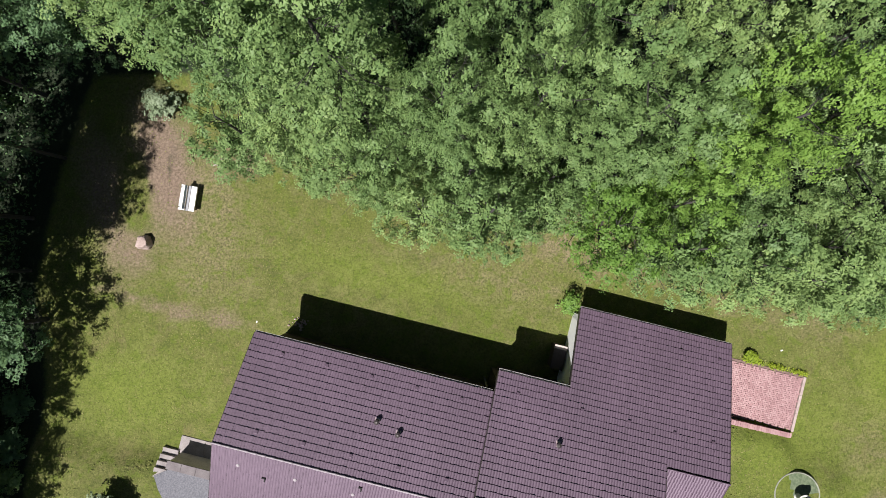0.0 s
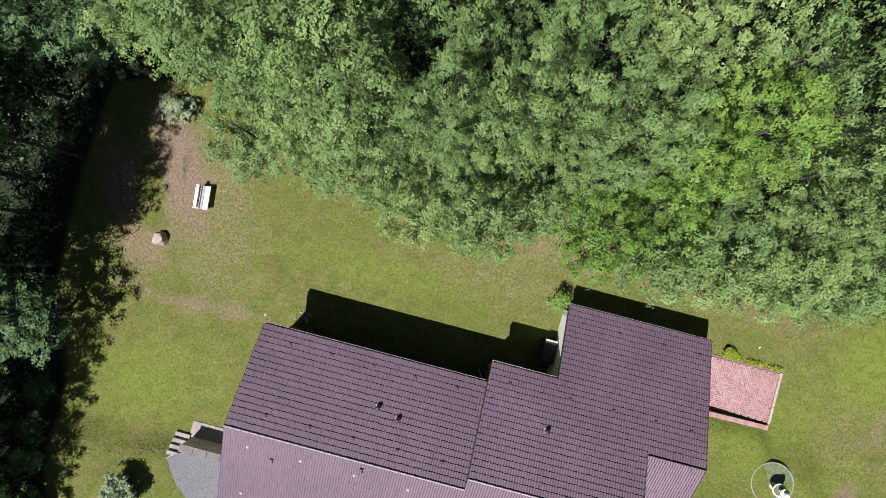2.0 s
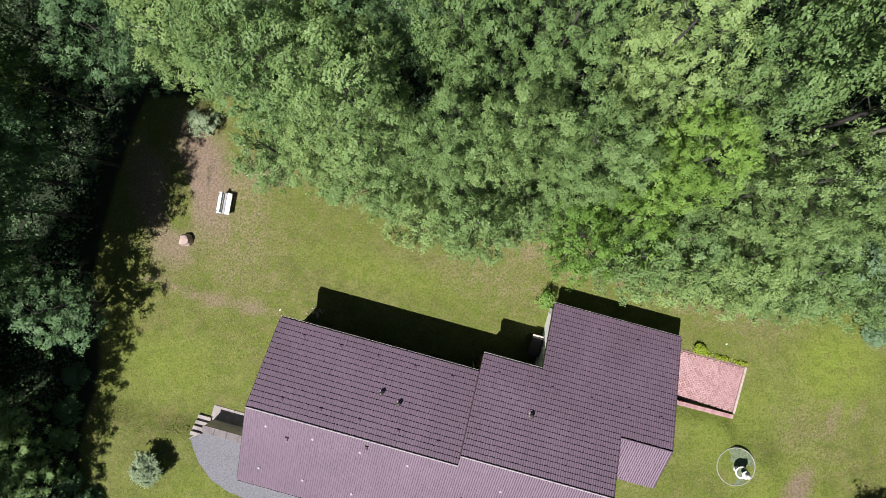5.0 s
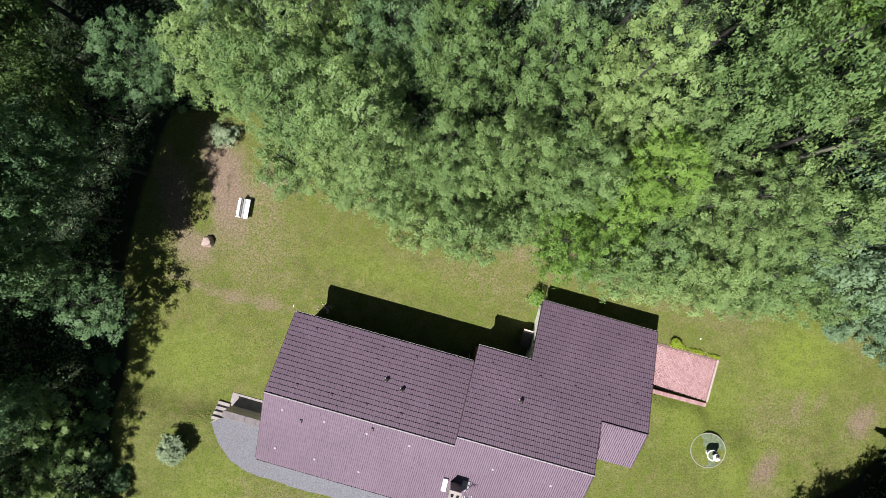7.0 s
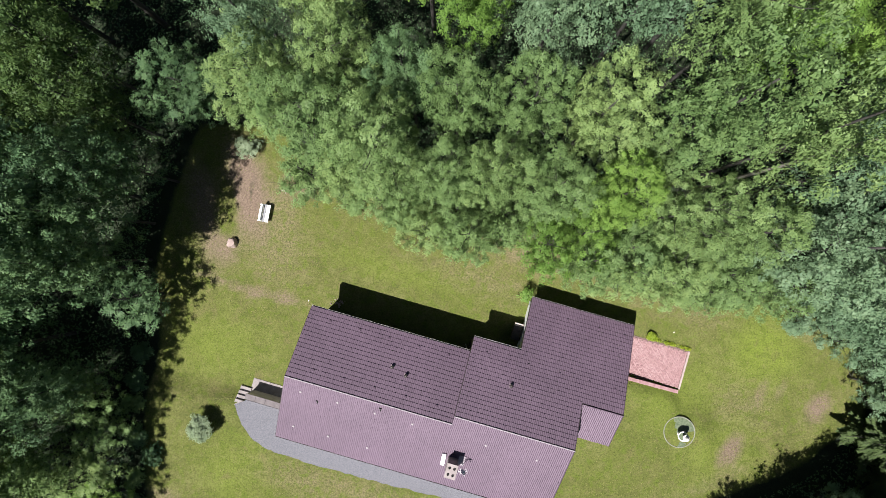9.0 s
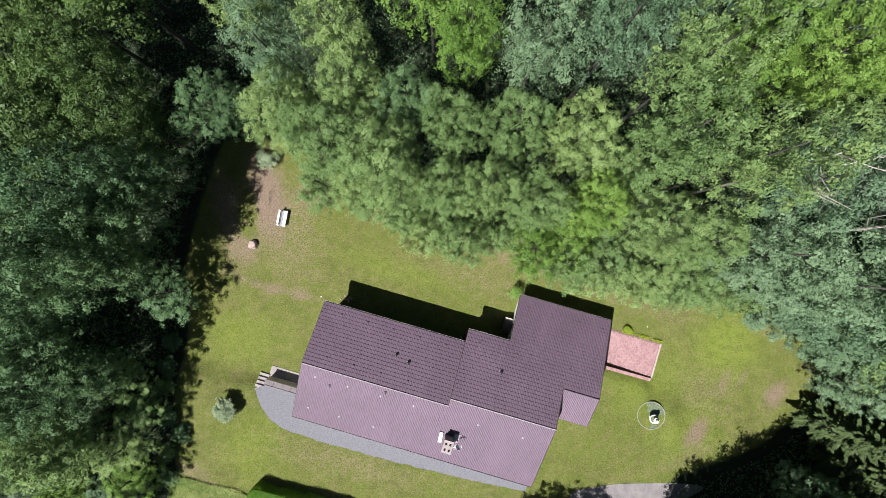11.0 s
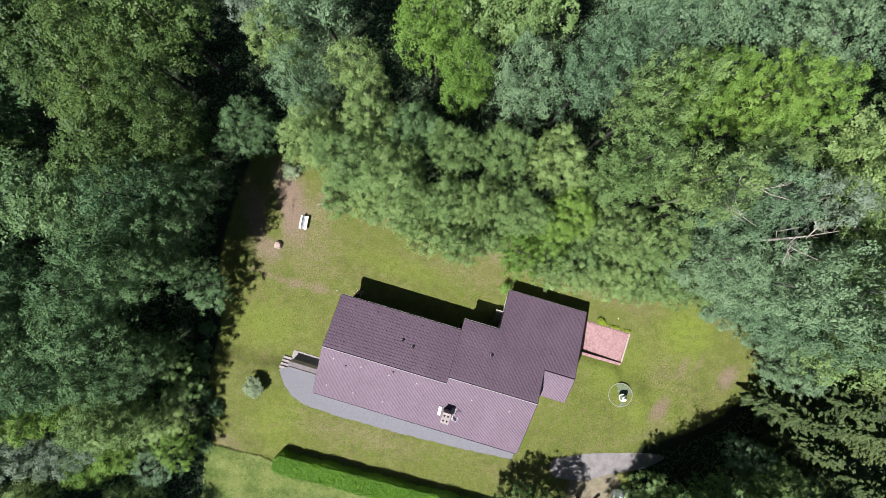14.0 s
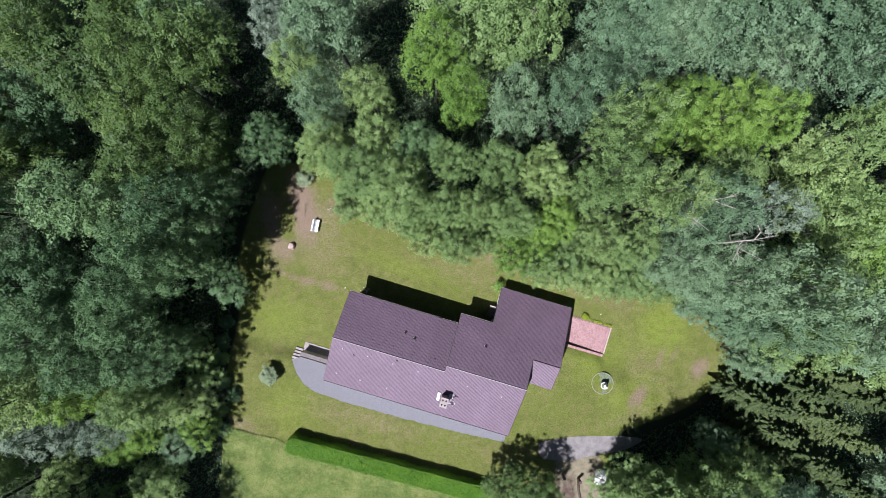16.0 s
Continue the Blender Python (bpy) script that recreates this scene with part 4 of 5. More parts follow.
plant_rows("wood", [(24.4, -2.0, 17.5, 3.4, "blue"), (28.2, -4.2, 17.5, 3.6, "blue"), (31.0, -5.0, 18.0, 4.0, "mid"), (26.4, -1.0, 20.0, 3.8, "blue"), (31.4, -1.0, 20.0, 4.2, "mid"), (-23.4, 4.4, 14.5, 3.2, "dark"), (-25.4, 0.8, 14.0, 3.4, "dark"), (-26.8, -2.6, 15.5, 3.6, "dark"),
                    (-21.6, 9.0, 13.0, 3.2, "olive"), (-21.8, 11.6, 16.0, 3.4, "olive"), (-28.2, -6.0, 12.5, 3.6, "dark"), (-27.0, -10.2, 11.5, 3.4, "dark"), (-27.2, -14.0, 9.5, 3.2, "mid"), (-31.0, -10.0, 13.0, 3.8, "dark"), (-36.2, -16.6, 10.0, 2.9, "pale"), (-30.4, -16.6, 9.0, 2.4, "pale"), (-32.8, -13.4, 10.5, 2.6, "lime"), (-28.4, -14.0, 9.5, 2.8, "mid"), (-28.6, -18.2, 6.0, 2.4, "lime"), (-31.4, -19.4, 5.6, 2.2, "lime"), (-36.0, -21.6, 7.0, 2.8, "mid"), (-27.2, -22.6, 6.0, 2.6, "mid"), (-31.0, -24.2, 11.0, 2.2, "lime"),
                    (20.9, -22.0, 11.0, 3.3, "mid"), (21.6, -24.4, 8.0, 3.2, "mid"), (22.6, -20.4, 12.0, 3.2, "mid"), (19.0, -22.2, 9.5, 2.8, "mid"), (24.6, -20.6, 11.5, 3.4, "mid"), (20.8, -26.6, 8.0, 3.2, "mid"), (27.4, -19.0, 11.0, 3.2, "mid"), (26.8, -21.6, 11.5, 3.2, "blue"), (31.0, -21.0, 10.5, 3.4, "blue")])
plant_rows("young", [(-21.7, -3.0, 6.4, 2.4, "dark"), (-24.0, -17.6, 5.5, 2.0, "lime"), (-23.9, -12.4, 5.0, 1.8, "mid"), (-24.8, -15.2, 6.0, 2.2, "mid"), (-25.6, -19.4, 6.0, 2.2, "blue"), (-24.6, -9.8, 6.5, 2.0, "mid")])
plant_rows("edge", [(31.4, -8.0, 11.0, 2.7, "blue"), (29.8, -5.0, 12.0, 2.7, "blue"), (26.9, -3.2, 12.0, 2.7, "blue"), (27.6, -17.2, 10.0, 2.5, "blue"), (29.4, -18.6, 10.5, 2.6, "mid"), (-6.0, 5.9, 14.0, 2.5, "mid"), (-2.6, 4.0, 14.5, 2.5, "mid"), (0.8, 3.2, 13.5, 2.5, "mid"), (4.0, 2.9, 14.5, 2.5, "mid"), (8.6, 1.5, 14.0, 2.6, "lime"), (11.6, 0.7, 14.5, 3.0, "mid"), (14.7, -0.1, 14.0, 3.0, "mid"), (17.9, -0.9, 13.5, 3.0, "mid"), (-11.8, 12.2, 14.5, 2.6, "mid"), (-17.2, 11.0, 13.5, 3.0, "dark"), (6.9, -22.4, 8.6, 2.6, "olive"), (10.2, -22.9, 9.6, 3.0, "olive"), (19.4, -21.2, 10.5, 3.0, "mid")])
plant_rows("young", [(25.6, -3.6, 7.5, 1.9, "blue"), (28.8, -5.8, 8.0, 2.2, "blue"), (30.2, -8.6, 7.0, 2.0, "blue"), (22.4, -1.6, 8.0, 2.0, "mid"), (18.1, -22.9, 6.2, 2.6, "mid"), (19.4, -24.9, 5.4, 1.9, "dark")])
# tall unseen trees, added south of the low ones to keep these in shade
plant_rows("far", [(-51.0, -22.5, 19.0, 4.2, "dark"), (-48.0, -26.0, 19.0, 4.2, "dark"), (-44.4, -28.4, 19.5, 4.2, "dark"), (-40.6, -29.2, 19.0, 4.2, "dark"), (-36.8, -29.6, 18.5, 4.2, "dark"), (-33.2, -29.8, 18.5, 4.0, "dark"), (-29.4, -30.2, 18.5, 3.8, "dark")])
plant_rows("wood", [(-24.2, -1.0, 13.5, 3.0, "dark"), (-25.0, -8.6, 9.5, 2.6, "dark"), (-22.4, 2.4, 12.5, 2.6, "dark"), (-22.6, -0.4, 12.0, 2.4, "dark"), (-20.6, 5.6, 12.0, 2.4, "dark")])


def fill_forest():
    """The rest of the wood, loosely spaced, beyond the rim of the clearing."""
    dice = random.Random(9)
    for i in range(-12, 13):
        for j in range(-7, 8):
            x, y = 4.3 * i + dice.uniform(-1.2, 1.2) + (2.1 if j % 2 else 0), 4.1 * j + dice.uniform(-1.2, 1.2)
            hit, near = inside(np.array(x), np.array(y))
            if hit or near < (4.2 if x < -18 else 2.0) or x > 47 or x < -48 or y > 22.5 or y < -26 or any(math.hypot(x - px, y - py) < (0.50 if x < -20 else 0.56) * (r + 3.2) for px, py, r in PLANTED):
                continue
            if 26.5 < x < 42 and -20 < y < -8:
                continue
            if -32 < x < 11 and y < -20.5:
                continue
            if y > 3 + 0.3 * abs(min(x, 0)):
                h, kind = dice.uniform(18.5, 22.5), "far"
            elif x > 18:
                h, kind = (dice.uniform(17, 21), "far") if y > -8 else (dice.uniform(10, 13) if y > -20 else dice.uniform(7, 9), "wood")
            else:
                h, kind = dice.uniform(11, 16) - (2.5 if near < 4 else 0), "wood"
            if math.hypot(x + 17.4, y - 16.6) < 3.6:
                continue
            hue = dice.choice(("blue", "blue", "mid") if x > 10 and y > 4 else ("mid", "blue", "blue", "mid", "mid", "lime") if x > -14 else ("olive", "olive", "dark") if y > 2 else ("dark", "dark", "dark") if y > -8 else ("dark", "mid"))
            plant(kind, x, y, h, dice.uniform(3.6, 4.6), hue)


fill_forest()


def build_undergrowth():
    """Low brambles and saplings that cover the floor of the wood."""
    rng = np.random.default_rng(61)
    n = 170000
    x, y = rng.uniform(-50, 49, n), rng.uniform(-30, 30, n)
    hit, near = inside(x, y)
    keep = ~hit & (near > 0.8) & ~((x > -20) & (x < 18) & (y < -18))
    x, y, near = x[keep], y[keep], near[keep]
    high = 0.25 + 1.5 * np.clip(near / 4, 0, 1) * (0.5 + 0.5 * np.sin(1.1 * x + 0.4 * y) * np.sin(0.9 * y - 0.3 * x))
    p = np.stack([x, y, land(x, y) + high * rng.random(len(x)) ** 0.6 + 0.05], 1)
    nrm = np.array([0, 0, 1.0]) + rng.normal(0, 0.5, p.shape)
    ob = part("undergrowth", quads_mesh("undergrowth", [leaves_at(rng, p, nrm, 0.25, corners=3)], LEAF_DARK), None)
    tagged(ob, "dark leafy undergrowth on the floor of the wood", "undergrowth", kind="stuff")


build_undergrowth()


def make_spruce(seed, height, radius):
    """A spruce: whorls of long drooping boughs, each a pointed plume of needle sprays."""
    rng = np.random.default_rng(seed)
    tree = thing("spruce", Matrix.Identity(4), "tall dark spruce with drooping tiers of lit boughs", "tree", "spruces")
    bm = bmesh.new()
    tube(bm, [(0, 0, 0), (0, 0, height * 0.5), (0, 0, height)], [0.2, 0.12, 0.015], 8)
    places, heads = [], []
    z = 0.8
    while z < height - 0.1:
        f = 1 - z / height
        reach = radius * (0.08 + 0.92 * f ** 0.8)
        for a in rng.uniform(0, 0.9) + np.arange(6) * 2 * math.pi / 6 + rng.normal(0, 0.16, 6):
            out = reach * rng.uniform(0.70, 1.18)
            way, side = np.array([math.cos(a), math.sin(a), 0.0]), np.array([-math.sin(a), math.cos(a), 0.0])
            drop = rng.uniform(0.05, 0.30)
            spine = lambda q: way * (q * out)[:, None] + np.array([0, 0, 1.0]) * (z - drop * out * np.sin(q * 2.4) + 0.10 * out * q ** 3)[:, None]
            ends = spine(np.array([0.0, 0.5, 0.95]))
            tube(bm, [tuple(e) for e in ends], [0.030, 0.018, 0.006], 4)
            n = int(18 + 66 * out)
            q = rng.random(n) ** 0.8
            half = (0.10 + 0.24 * out) * np.clip(1.25 * (1 - q), 0.12, 1) * np.clip(4 * q, 0.3, 1)
            t = rng.uniform(-1, 1, n)
            places.append(spine(q) + side * (t * half)[:, None] - np.array([0, 0, 1.0]) * (0.30 * np.abs(t) * half + rng.random(n) ** 2 * 0.10)[:, None])
            heads.append(way * 0.9 + side * (np.sign(t) * 0.55)[:, None] + np.array([0, 0, -0.10]) + rng.normal(0, 0.12, (n, 3)))
        z += rng.uniform(0.42, 0.66) * (0.65 + 0.55 * f)
    p, d = np.concatenate(places), np.concatenate(heads)
    d /= np.linalg.norm(d, axis=1, keepdims=True)
    s = np.cross(d, np.array([0, 0, 1.0]) + rng.normal(0, 0.2, p.shape))
    s /= np.linalg.norm(s, axis=1, keepdims=True)
    ln, wd = rng.uniform(0.20, 0.36, len(p))[:, None], rng.uniform(0.040, 0.075, len(p))[:, None]
    quads = np.stack([p - d * ln * 0.4, p + s * wd, p + d * ln * 0.6, p - s * wd], 1)
    smooth(part("trunk", bm, BARK, tree))
    part("crown", quads_mesh("crown", quads, NEEDLE), None, tree, "tiers of dark green needle sprays")
    return tree


def build_spruces():
    dice = random.Random(4)
    protos = [[make_spruce(31, 13.0, 3.2), 13.0, False], [make_spruce(32, 12.0, 3.0), 12.0, False]]
    for k, (x, y, h) in enumerate([(31.2, -12.6, 11.0), (33.2, -10.8, 12.5), (32.2, -15.4, 11.5), (35.0, -13.0, 13.0), (36.6, -9.8, 13.0), (34.4, -17.4, 11.5), (38.8, -15.6, 12.5), (40.0, -11.4, 12.0), (29.8, -18.2, 9.0), (38.0, -19.6, 11.0)]):
        entry = protos[k % 2]
        s = h / entry[1]
        m = pose(x, y, 0.6, 0, 0, dice.uniform(0, 360)) @ Matrix.Diagonal((s ** 0.5, s ** 0.5, s, 1))
        if entry[2]:
            copy_thing(entry[0], m)
        else:
            entry[0].matrix_basis, entry[2] = m, True


build_spruces()


def build_dead_tree(x, y, base, top, seed, spread):
    """Bleached bare limbs that stand out of the crowns."""
    rng = random.Random(seed)
    ob = thing("dead_tree", pose(x, y, 0.0), "bare bleached dead tree among green crowns", "tree")
    bm = bmesh.new()
    tube(bm, [(0, 0, 0), (0.1, 0.1, base), (0, 0.2, top - 0.8)], [0.16, 0.09, 0.03], 7)
    for k in range(7):
        a = rng.uniform(0, 6.28)
        h = rng.uniform(base, top - 0.8)
        r = spread * rng.uniform(0.5, 1.1)
        mid = Vector((0.5 * r * math.cos(a), 0.5 * r * math.sin(a) + 0.1, h + 0.9))
        end = Vector((r * math.cos(a + 0.25), r * math.sin(a + 0.25), top + rng.uniform(-0.9, 0.3)))
        tube(bm, [(0.05, 0.1, h), mid, end], [0.045, 0.030, 0.010], 5)
        for _ in range(4):
            q = mid.lerp(end, rng.uniform(0.1, 0.9))
            tube(bm, [q, q + Vector((rng.uniform(-0.7, 0.7), rng.uniform(-0.7, 0.7), rng.uniform(0.1, 0.5)))], [0.014, 0.005], 4)
    smooth(part("trunk", bm, DEAD_WOOD, ob))


build_dead_tree(17.6, 5.0, 19.5, 24.0, 3, 2.3)
build_dead_tree(21.0, 2.0, 19.5, 23.8, 8, 2.0)


# ---- shrubs, hedge, meadow ----
def build_bush(name, x, y, radius, height, leaves, size, material, label, seed, floor=0.15):
    rng = np.random.default_rng(seed)
    z0 = float(land(np.array(x), np.array(y)))
    ob = thing(name, pose(x, y, z0), label, "bush")
    n = 26
    a, q, h = rng.uniform(0, 6.283, n), rng.random(n) ** 0.5, rng.random(n)
    lobes = np.stack([q * radius * 0.72 * np.cos(a), q * radius * 0.72 * np.sin(a), height * (floor + (0.85 - floor) * h * (1 - 0.45 * q))], 1)
    p, nrm, _ = crown_points(rng, leaves, lobes, rng.uniform(0.26, 0.42, n) * radius, spread=0.8 * size, keep=0.85)
    p[:, 2] = np.maximum(p[:, 2], 0.03)
    bm = bmesh.new()
    for c in lobes[::2]:
        tube(bm, [(0, 0, 0), tuple(c * [0.5, 0.5, 0.6]), tuple(c)], [0.03, 0.02, 0.008], 5)
    part("stems", bm, BARK, ob)
    part("foliage", quads_mesh("foliage", leaves_at(rng, p, nrm, size), material), None, ob)
    return ob


LEAF_YELLOW = leaf_material("leaf_golden", (0.150, 0.240, 0.020), (0.260, 0.340, 0.030), (0.380, 0.430, 0.050), 0.3)
build_bush("round_shrub", -18.0, -12.65, 1.0, 2.0, 4200, 0.13, LEAF_PALE, "round silvery-leaved shrub on the lawn", 41, 0.35)
build_bush("climbing_shrub", 5.95, -2.6, 0.66, 2.2, 620, 0.12, LEAF_LIME, "sprawling green shrub at the corner of the white wall", 42)
build_bush("patio_bush", 15.5, -5.75, 0.42, 0.6, 1500, 0.07, LEAF_YELLOW, "bright yellow-green bush at the patio edge", 43)
build_bush("shade_shrub", -21.9, -15.0, 0.9, 1.1, 1500, 0.12, LEAF_DARK, "dark shrub at the wood's edge", 44)
for bx, by, br, bh, mat, sd in ((-15.0, 8.3, 1.0, 1.8, LEAF_PALE, 45), (-11.0, 6.6, 0.8, 1.2, LEAF_MID, 46), (-7.0, 4.1, 1.0, 1.0, LEAF_MID, 47), (22.6, -2.6, 1.0, 1.6, LEAF_MID, 48), (26.0, -4.8, 0.9, 1.4, LEAF_BLUE, 49),
                                (-22.9, -7.4, 0.9, 1.5, LEAF_DARK, 50), (-23.0, -9.4, 0.9, 1.4, LEAF_DARK, 51), (-23.1, -11.0, 0.9, 1.5, LEAF_MID, 52), (-23.0, -13.6, 0.9, 1.3, LEAF_DARK, 53), (-23.0, -16.6, 0.9, 1.4, LEAF_MID, 54), (-22.8, -18.6, 0.9, 1.3, LEAF_DARK, 55)):
    build_bush("wild_shrub", bx, by, br, bh, 2200, 0.12, mat, "low wild shrub at the edge of the wood", sd)


def build_patio_edging():
    rng = np.random.default_rng(15)
    ob = house_thing("edging_plants", 17.6, -1.66, 0.0, "thin row of green plants along the patio", "plants")
    n = 1500
    p = np.stack([rng.uniform(-1.5, 2.0, n), rng.normal(0, 0.07, n), np.abs(rng.normal(0, 0.10, n)) + 0.05], 1)
    p = p[(np.sin(p[:, 0] * 5.0) + np.sin(p[:, 0] * 11.0) * 0.6 + rng.normal(0, 0.6, n)) > -0.5]
    part("foliage", quads_mesh("foliage", leaves_at(rng, p, np.array([0, 0, 1.0]) + rng.normal(0, 0.5, p.shape), 0.07), LEAF_YELLOW), None, ob)


build_patio_edging()


def build_hedge():
    a, b = Vector((-15.7, -19.75)), Vector((5.6, -24.55))
    way = (b - a).normalized()
    long = (b - a).length
    ob = thing("hedge", pose(a.x, a.y, 0.7, 0, 0, math.degrees(math.atan2(way.y, way.x))), "long clipped bright green hedge along the lawn", "hedge")
    rng = np.random.default_rng(21)
    n, h, w = 50000, 1.45, 0.82
    heave = lambda q: 0.09 * np.sin(q * 1.1 + 0.6) + 0.07 * np.sin(q * 2.7) + 0.05 * np.sin(q * 5.9 + 1)
    s = rng.uniform(0, long, n)
    side = rng.random(n)
    rough = rng.normal(0, 0.07, n)
    tuck = 1 - 0.5 * np.clip(1 - s / 0.6, 0, 1) ** 2
    y = np.where(side < 0.5, rng.uniform(-w, w, n), np.where(side < 0.75, -w, w) + heave(s + 7.0) * 0.9 + rough) * tuck
    z = np.where(side < 0.5, h + (heave(s) + 0.07 * np.sin(3.1 * s + 2.0 * np.sin(5 * y)) * np.sin(4.6 * y + 1.3 * s)) * (1 - 0.3 * (y / w) ** 2) + rough, rng.uniform(0.05, h + 0.05, n))
    nrm = np.where((side < 0.5)[:, None], np.array([0, 0, 1.0]), np.stack([0 * s, np.sign(y), 0.5 + 0 * s], 1)) + rng.normal(0, 0.38, (n, 3))
    part("foliage", quads_mesh("foliage", leaves_at(rng, np.stack([s, y, z], 1), nrm, 0.13), LEAF_HEDGE), None, ob)
    # the close mass of twigs within
    bm = bmesh.new()
    rings = []
    for k in range(int(long / 0.4)):
        q = 0.3 + 0.4 * k
        up, out = h - 0.16 + 0.8 * float(heave(q)), w - 0.15
        rings.append([bm.verts.new(c) for c in ((q, -out, 0.03), (q, -out, up - 0.15), (q, -out + 0.15, up), (q, out - 0.15, up), (q, out, up - 0.15), (q, out, 0.03))])
    for a2, b2 in zip(rings, rings[1:]):
        for k in range(6):
            bm.faces.new((a2[k], b2[k], b2[(k + 1) % 6], a2[(k + 1) % 6]))
    bm.faces.new(rings[0])
    bm.faces.new(rings[-1][::-1])
    part("twig_mass", bm, LEAF_HEDGE, ob)
    bm = bmesh.new()
    for k in range(int(long / 0.5)):
        for q in (-0.3, 0.3):
            tube(bm, [(0.5 * k + 0.2, q, 0), (0.5 * k + 0.25, q * 1.2, h * 0.9)], [0.025, 0.01], 5)
    part("stems", bm, BARK, ob)


build_hedge()


def build_lawn_tufts():
    """Short mown tufts that roughen the lawn, thinner where the soil is bare."""
    rng = np.random.default_rng(88)
    n = 110000
    x, y = rng.uniform(-24, 30, n), rng.uniform(-23, 9.5, n)
    hit, near = inside(x, y)
    u, v = uv(x, y)
    built = ((u > -8.2) & (u < 14.5) & (v > -17.3) & (v < -1.6)) | ((u > -12.6) & (u < -7.5) & (v > -17.6) & (v < -12.8)) | ((u > 14.3) & (u < 19.8) & (v > -5.2) & (v < -1.6))
    pond = np.hypot(x - 17.42, y + 12.73) < 1.3
    drive = (x > 10.5) & (y < -17.6)
    soil = blob(x, y, -15.3, 5.2, 1.9, 5.0, 12) + 0.8 * blob(x, y, -17.2, 0.8, 2.0, 2.2)
    keep = hit & (near > 0.3) & ~built & ~pond & ~drive & (rng.random(n) > 0.85 * np.clip(soil * 1.6, 0, 1)) & (rng.random(n) < 0.55 + 0.45 * np.sin(0.7 * x + 0.3 * y) * np.sin(0.8 * y - 0.4 * x))
    x, y = x[keep], y[keep]
    p = np.stack([x, y, land(x, y) + rng.uniform(0.008, 0.018, len(x))], 1)
    nrm = np.array([0, 0, 1.0]) + rng.normal(0, 0.16, p.shape)
    ob = part("lawn_tufts", quads_mesh("lawn_tufts", [leaves_at(rng, p, nrm, 0.115, corners=3)], LAWN_BLADE), None)
    tagged(ob, "short mown grass tufts of the lawn", "grass", kind="stuff")


def lawn_blade_material():
    k = Mat("lawn_blades", 0.8, spec=0.2)
    f = k.math("ADD", k.math("MULTIPLY", k.noise(0.35, 5, 0.7), 0.9), k.math("MULTIPLY", k.node("NewGeometry").outputs["Random Per Island"], 0.5))
    k.color(k.ramp(f, [(0.35, (0.090, 0.116, 0.026)), (0.62, (0.132, 0.152, 0.036)), (0.80, (0.172, 0.176, 0.052)), (1.0, (0.205, 0.188, 0.080))]))
    return k.m


LAWN_BLADE = lawn_blade_material()
build_lawn_tufts()


def build_meadow():
    """Tall rough grass south of the hedge."""
    rng = np.random.default_rng(30)
    n = 120000
    x, y = rng.uniform(-23, 8, n), rng.uniform(-30, -18.5, n)
    line = -21.4 - 0.198 * (x + 8)
    keep = (y < line - 0.3) | ((x < -16.5) & (y < -21.0 + 0.2 * (x + 16)))
    x, y = x[keep], y[keep]
    n = len(x)
    swirl = 0.6 + 0.8 * np.sin(0.9 * x + 0.6 * y) + 0.7 * np.sin(1.7 * y - 0.5 * x) + rng.normal(0, 0.7, n)
    lean = np.stack([np.cos(swirl), np.sin(swirl), 0.25 + 0.5 * rng.random(n)], 1)
    lean /= np.linalg.norm(lean, axis=1, keepdims=True)
    tall = (0.20 + 0.12 * np.sin(0.8 * x + 1.3 * y) ** 2 + rng.uniform(0, 0.12, n))[:, None]
    s = np.cross(lean, np.array([0, 0, 1.0]))
    s /= np.linalg.norm(s, axis=1, keepdims=True)
    p = np.stack([x, y, land(x, y) + 0.02], 1)
    quads = np.stack([p - s * 0.02, p + lean * tall * 0.55 - s * 0.032 + [0, 0, 0.05], p + lean * tall * 1.25, p + lean * tall * 0.55 + s * 0.032 + [0, 0, 0.05]], 1)
    ob = part("meadow_grass", quads_mesh("meadow_grass", quads, LEAF_MEADOW), None)
    tagged(ob, "tall rough swirling meadow grass behind the hedge", "grass", kind="stuff")


def meadow_material():
    k = Mat("meadow_blades", 0.7, spec=0.3)
    f = k.math("ADD", k.math("MULTIPLY", k.noise(0.55, 4, 0.7), 1.2), k.math("MULTIPLY", k.node("NewGeometry").outputs["Random Per Island"], 0.3))
    k.color(k.ramp(f, [(0.50, (0.070, 0.125, 0.024)), (0.68, (0.130, 0.185, 0.042)), (0.92, (0.225, 0.255, 0.085))]))
    return k.m


LEAF_MEADOW = meadow_material()
build_meadow()


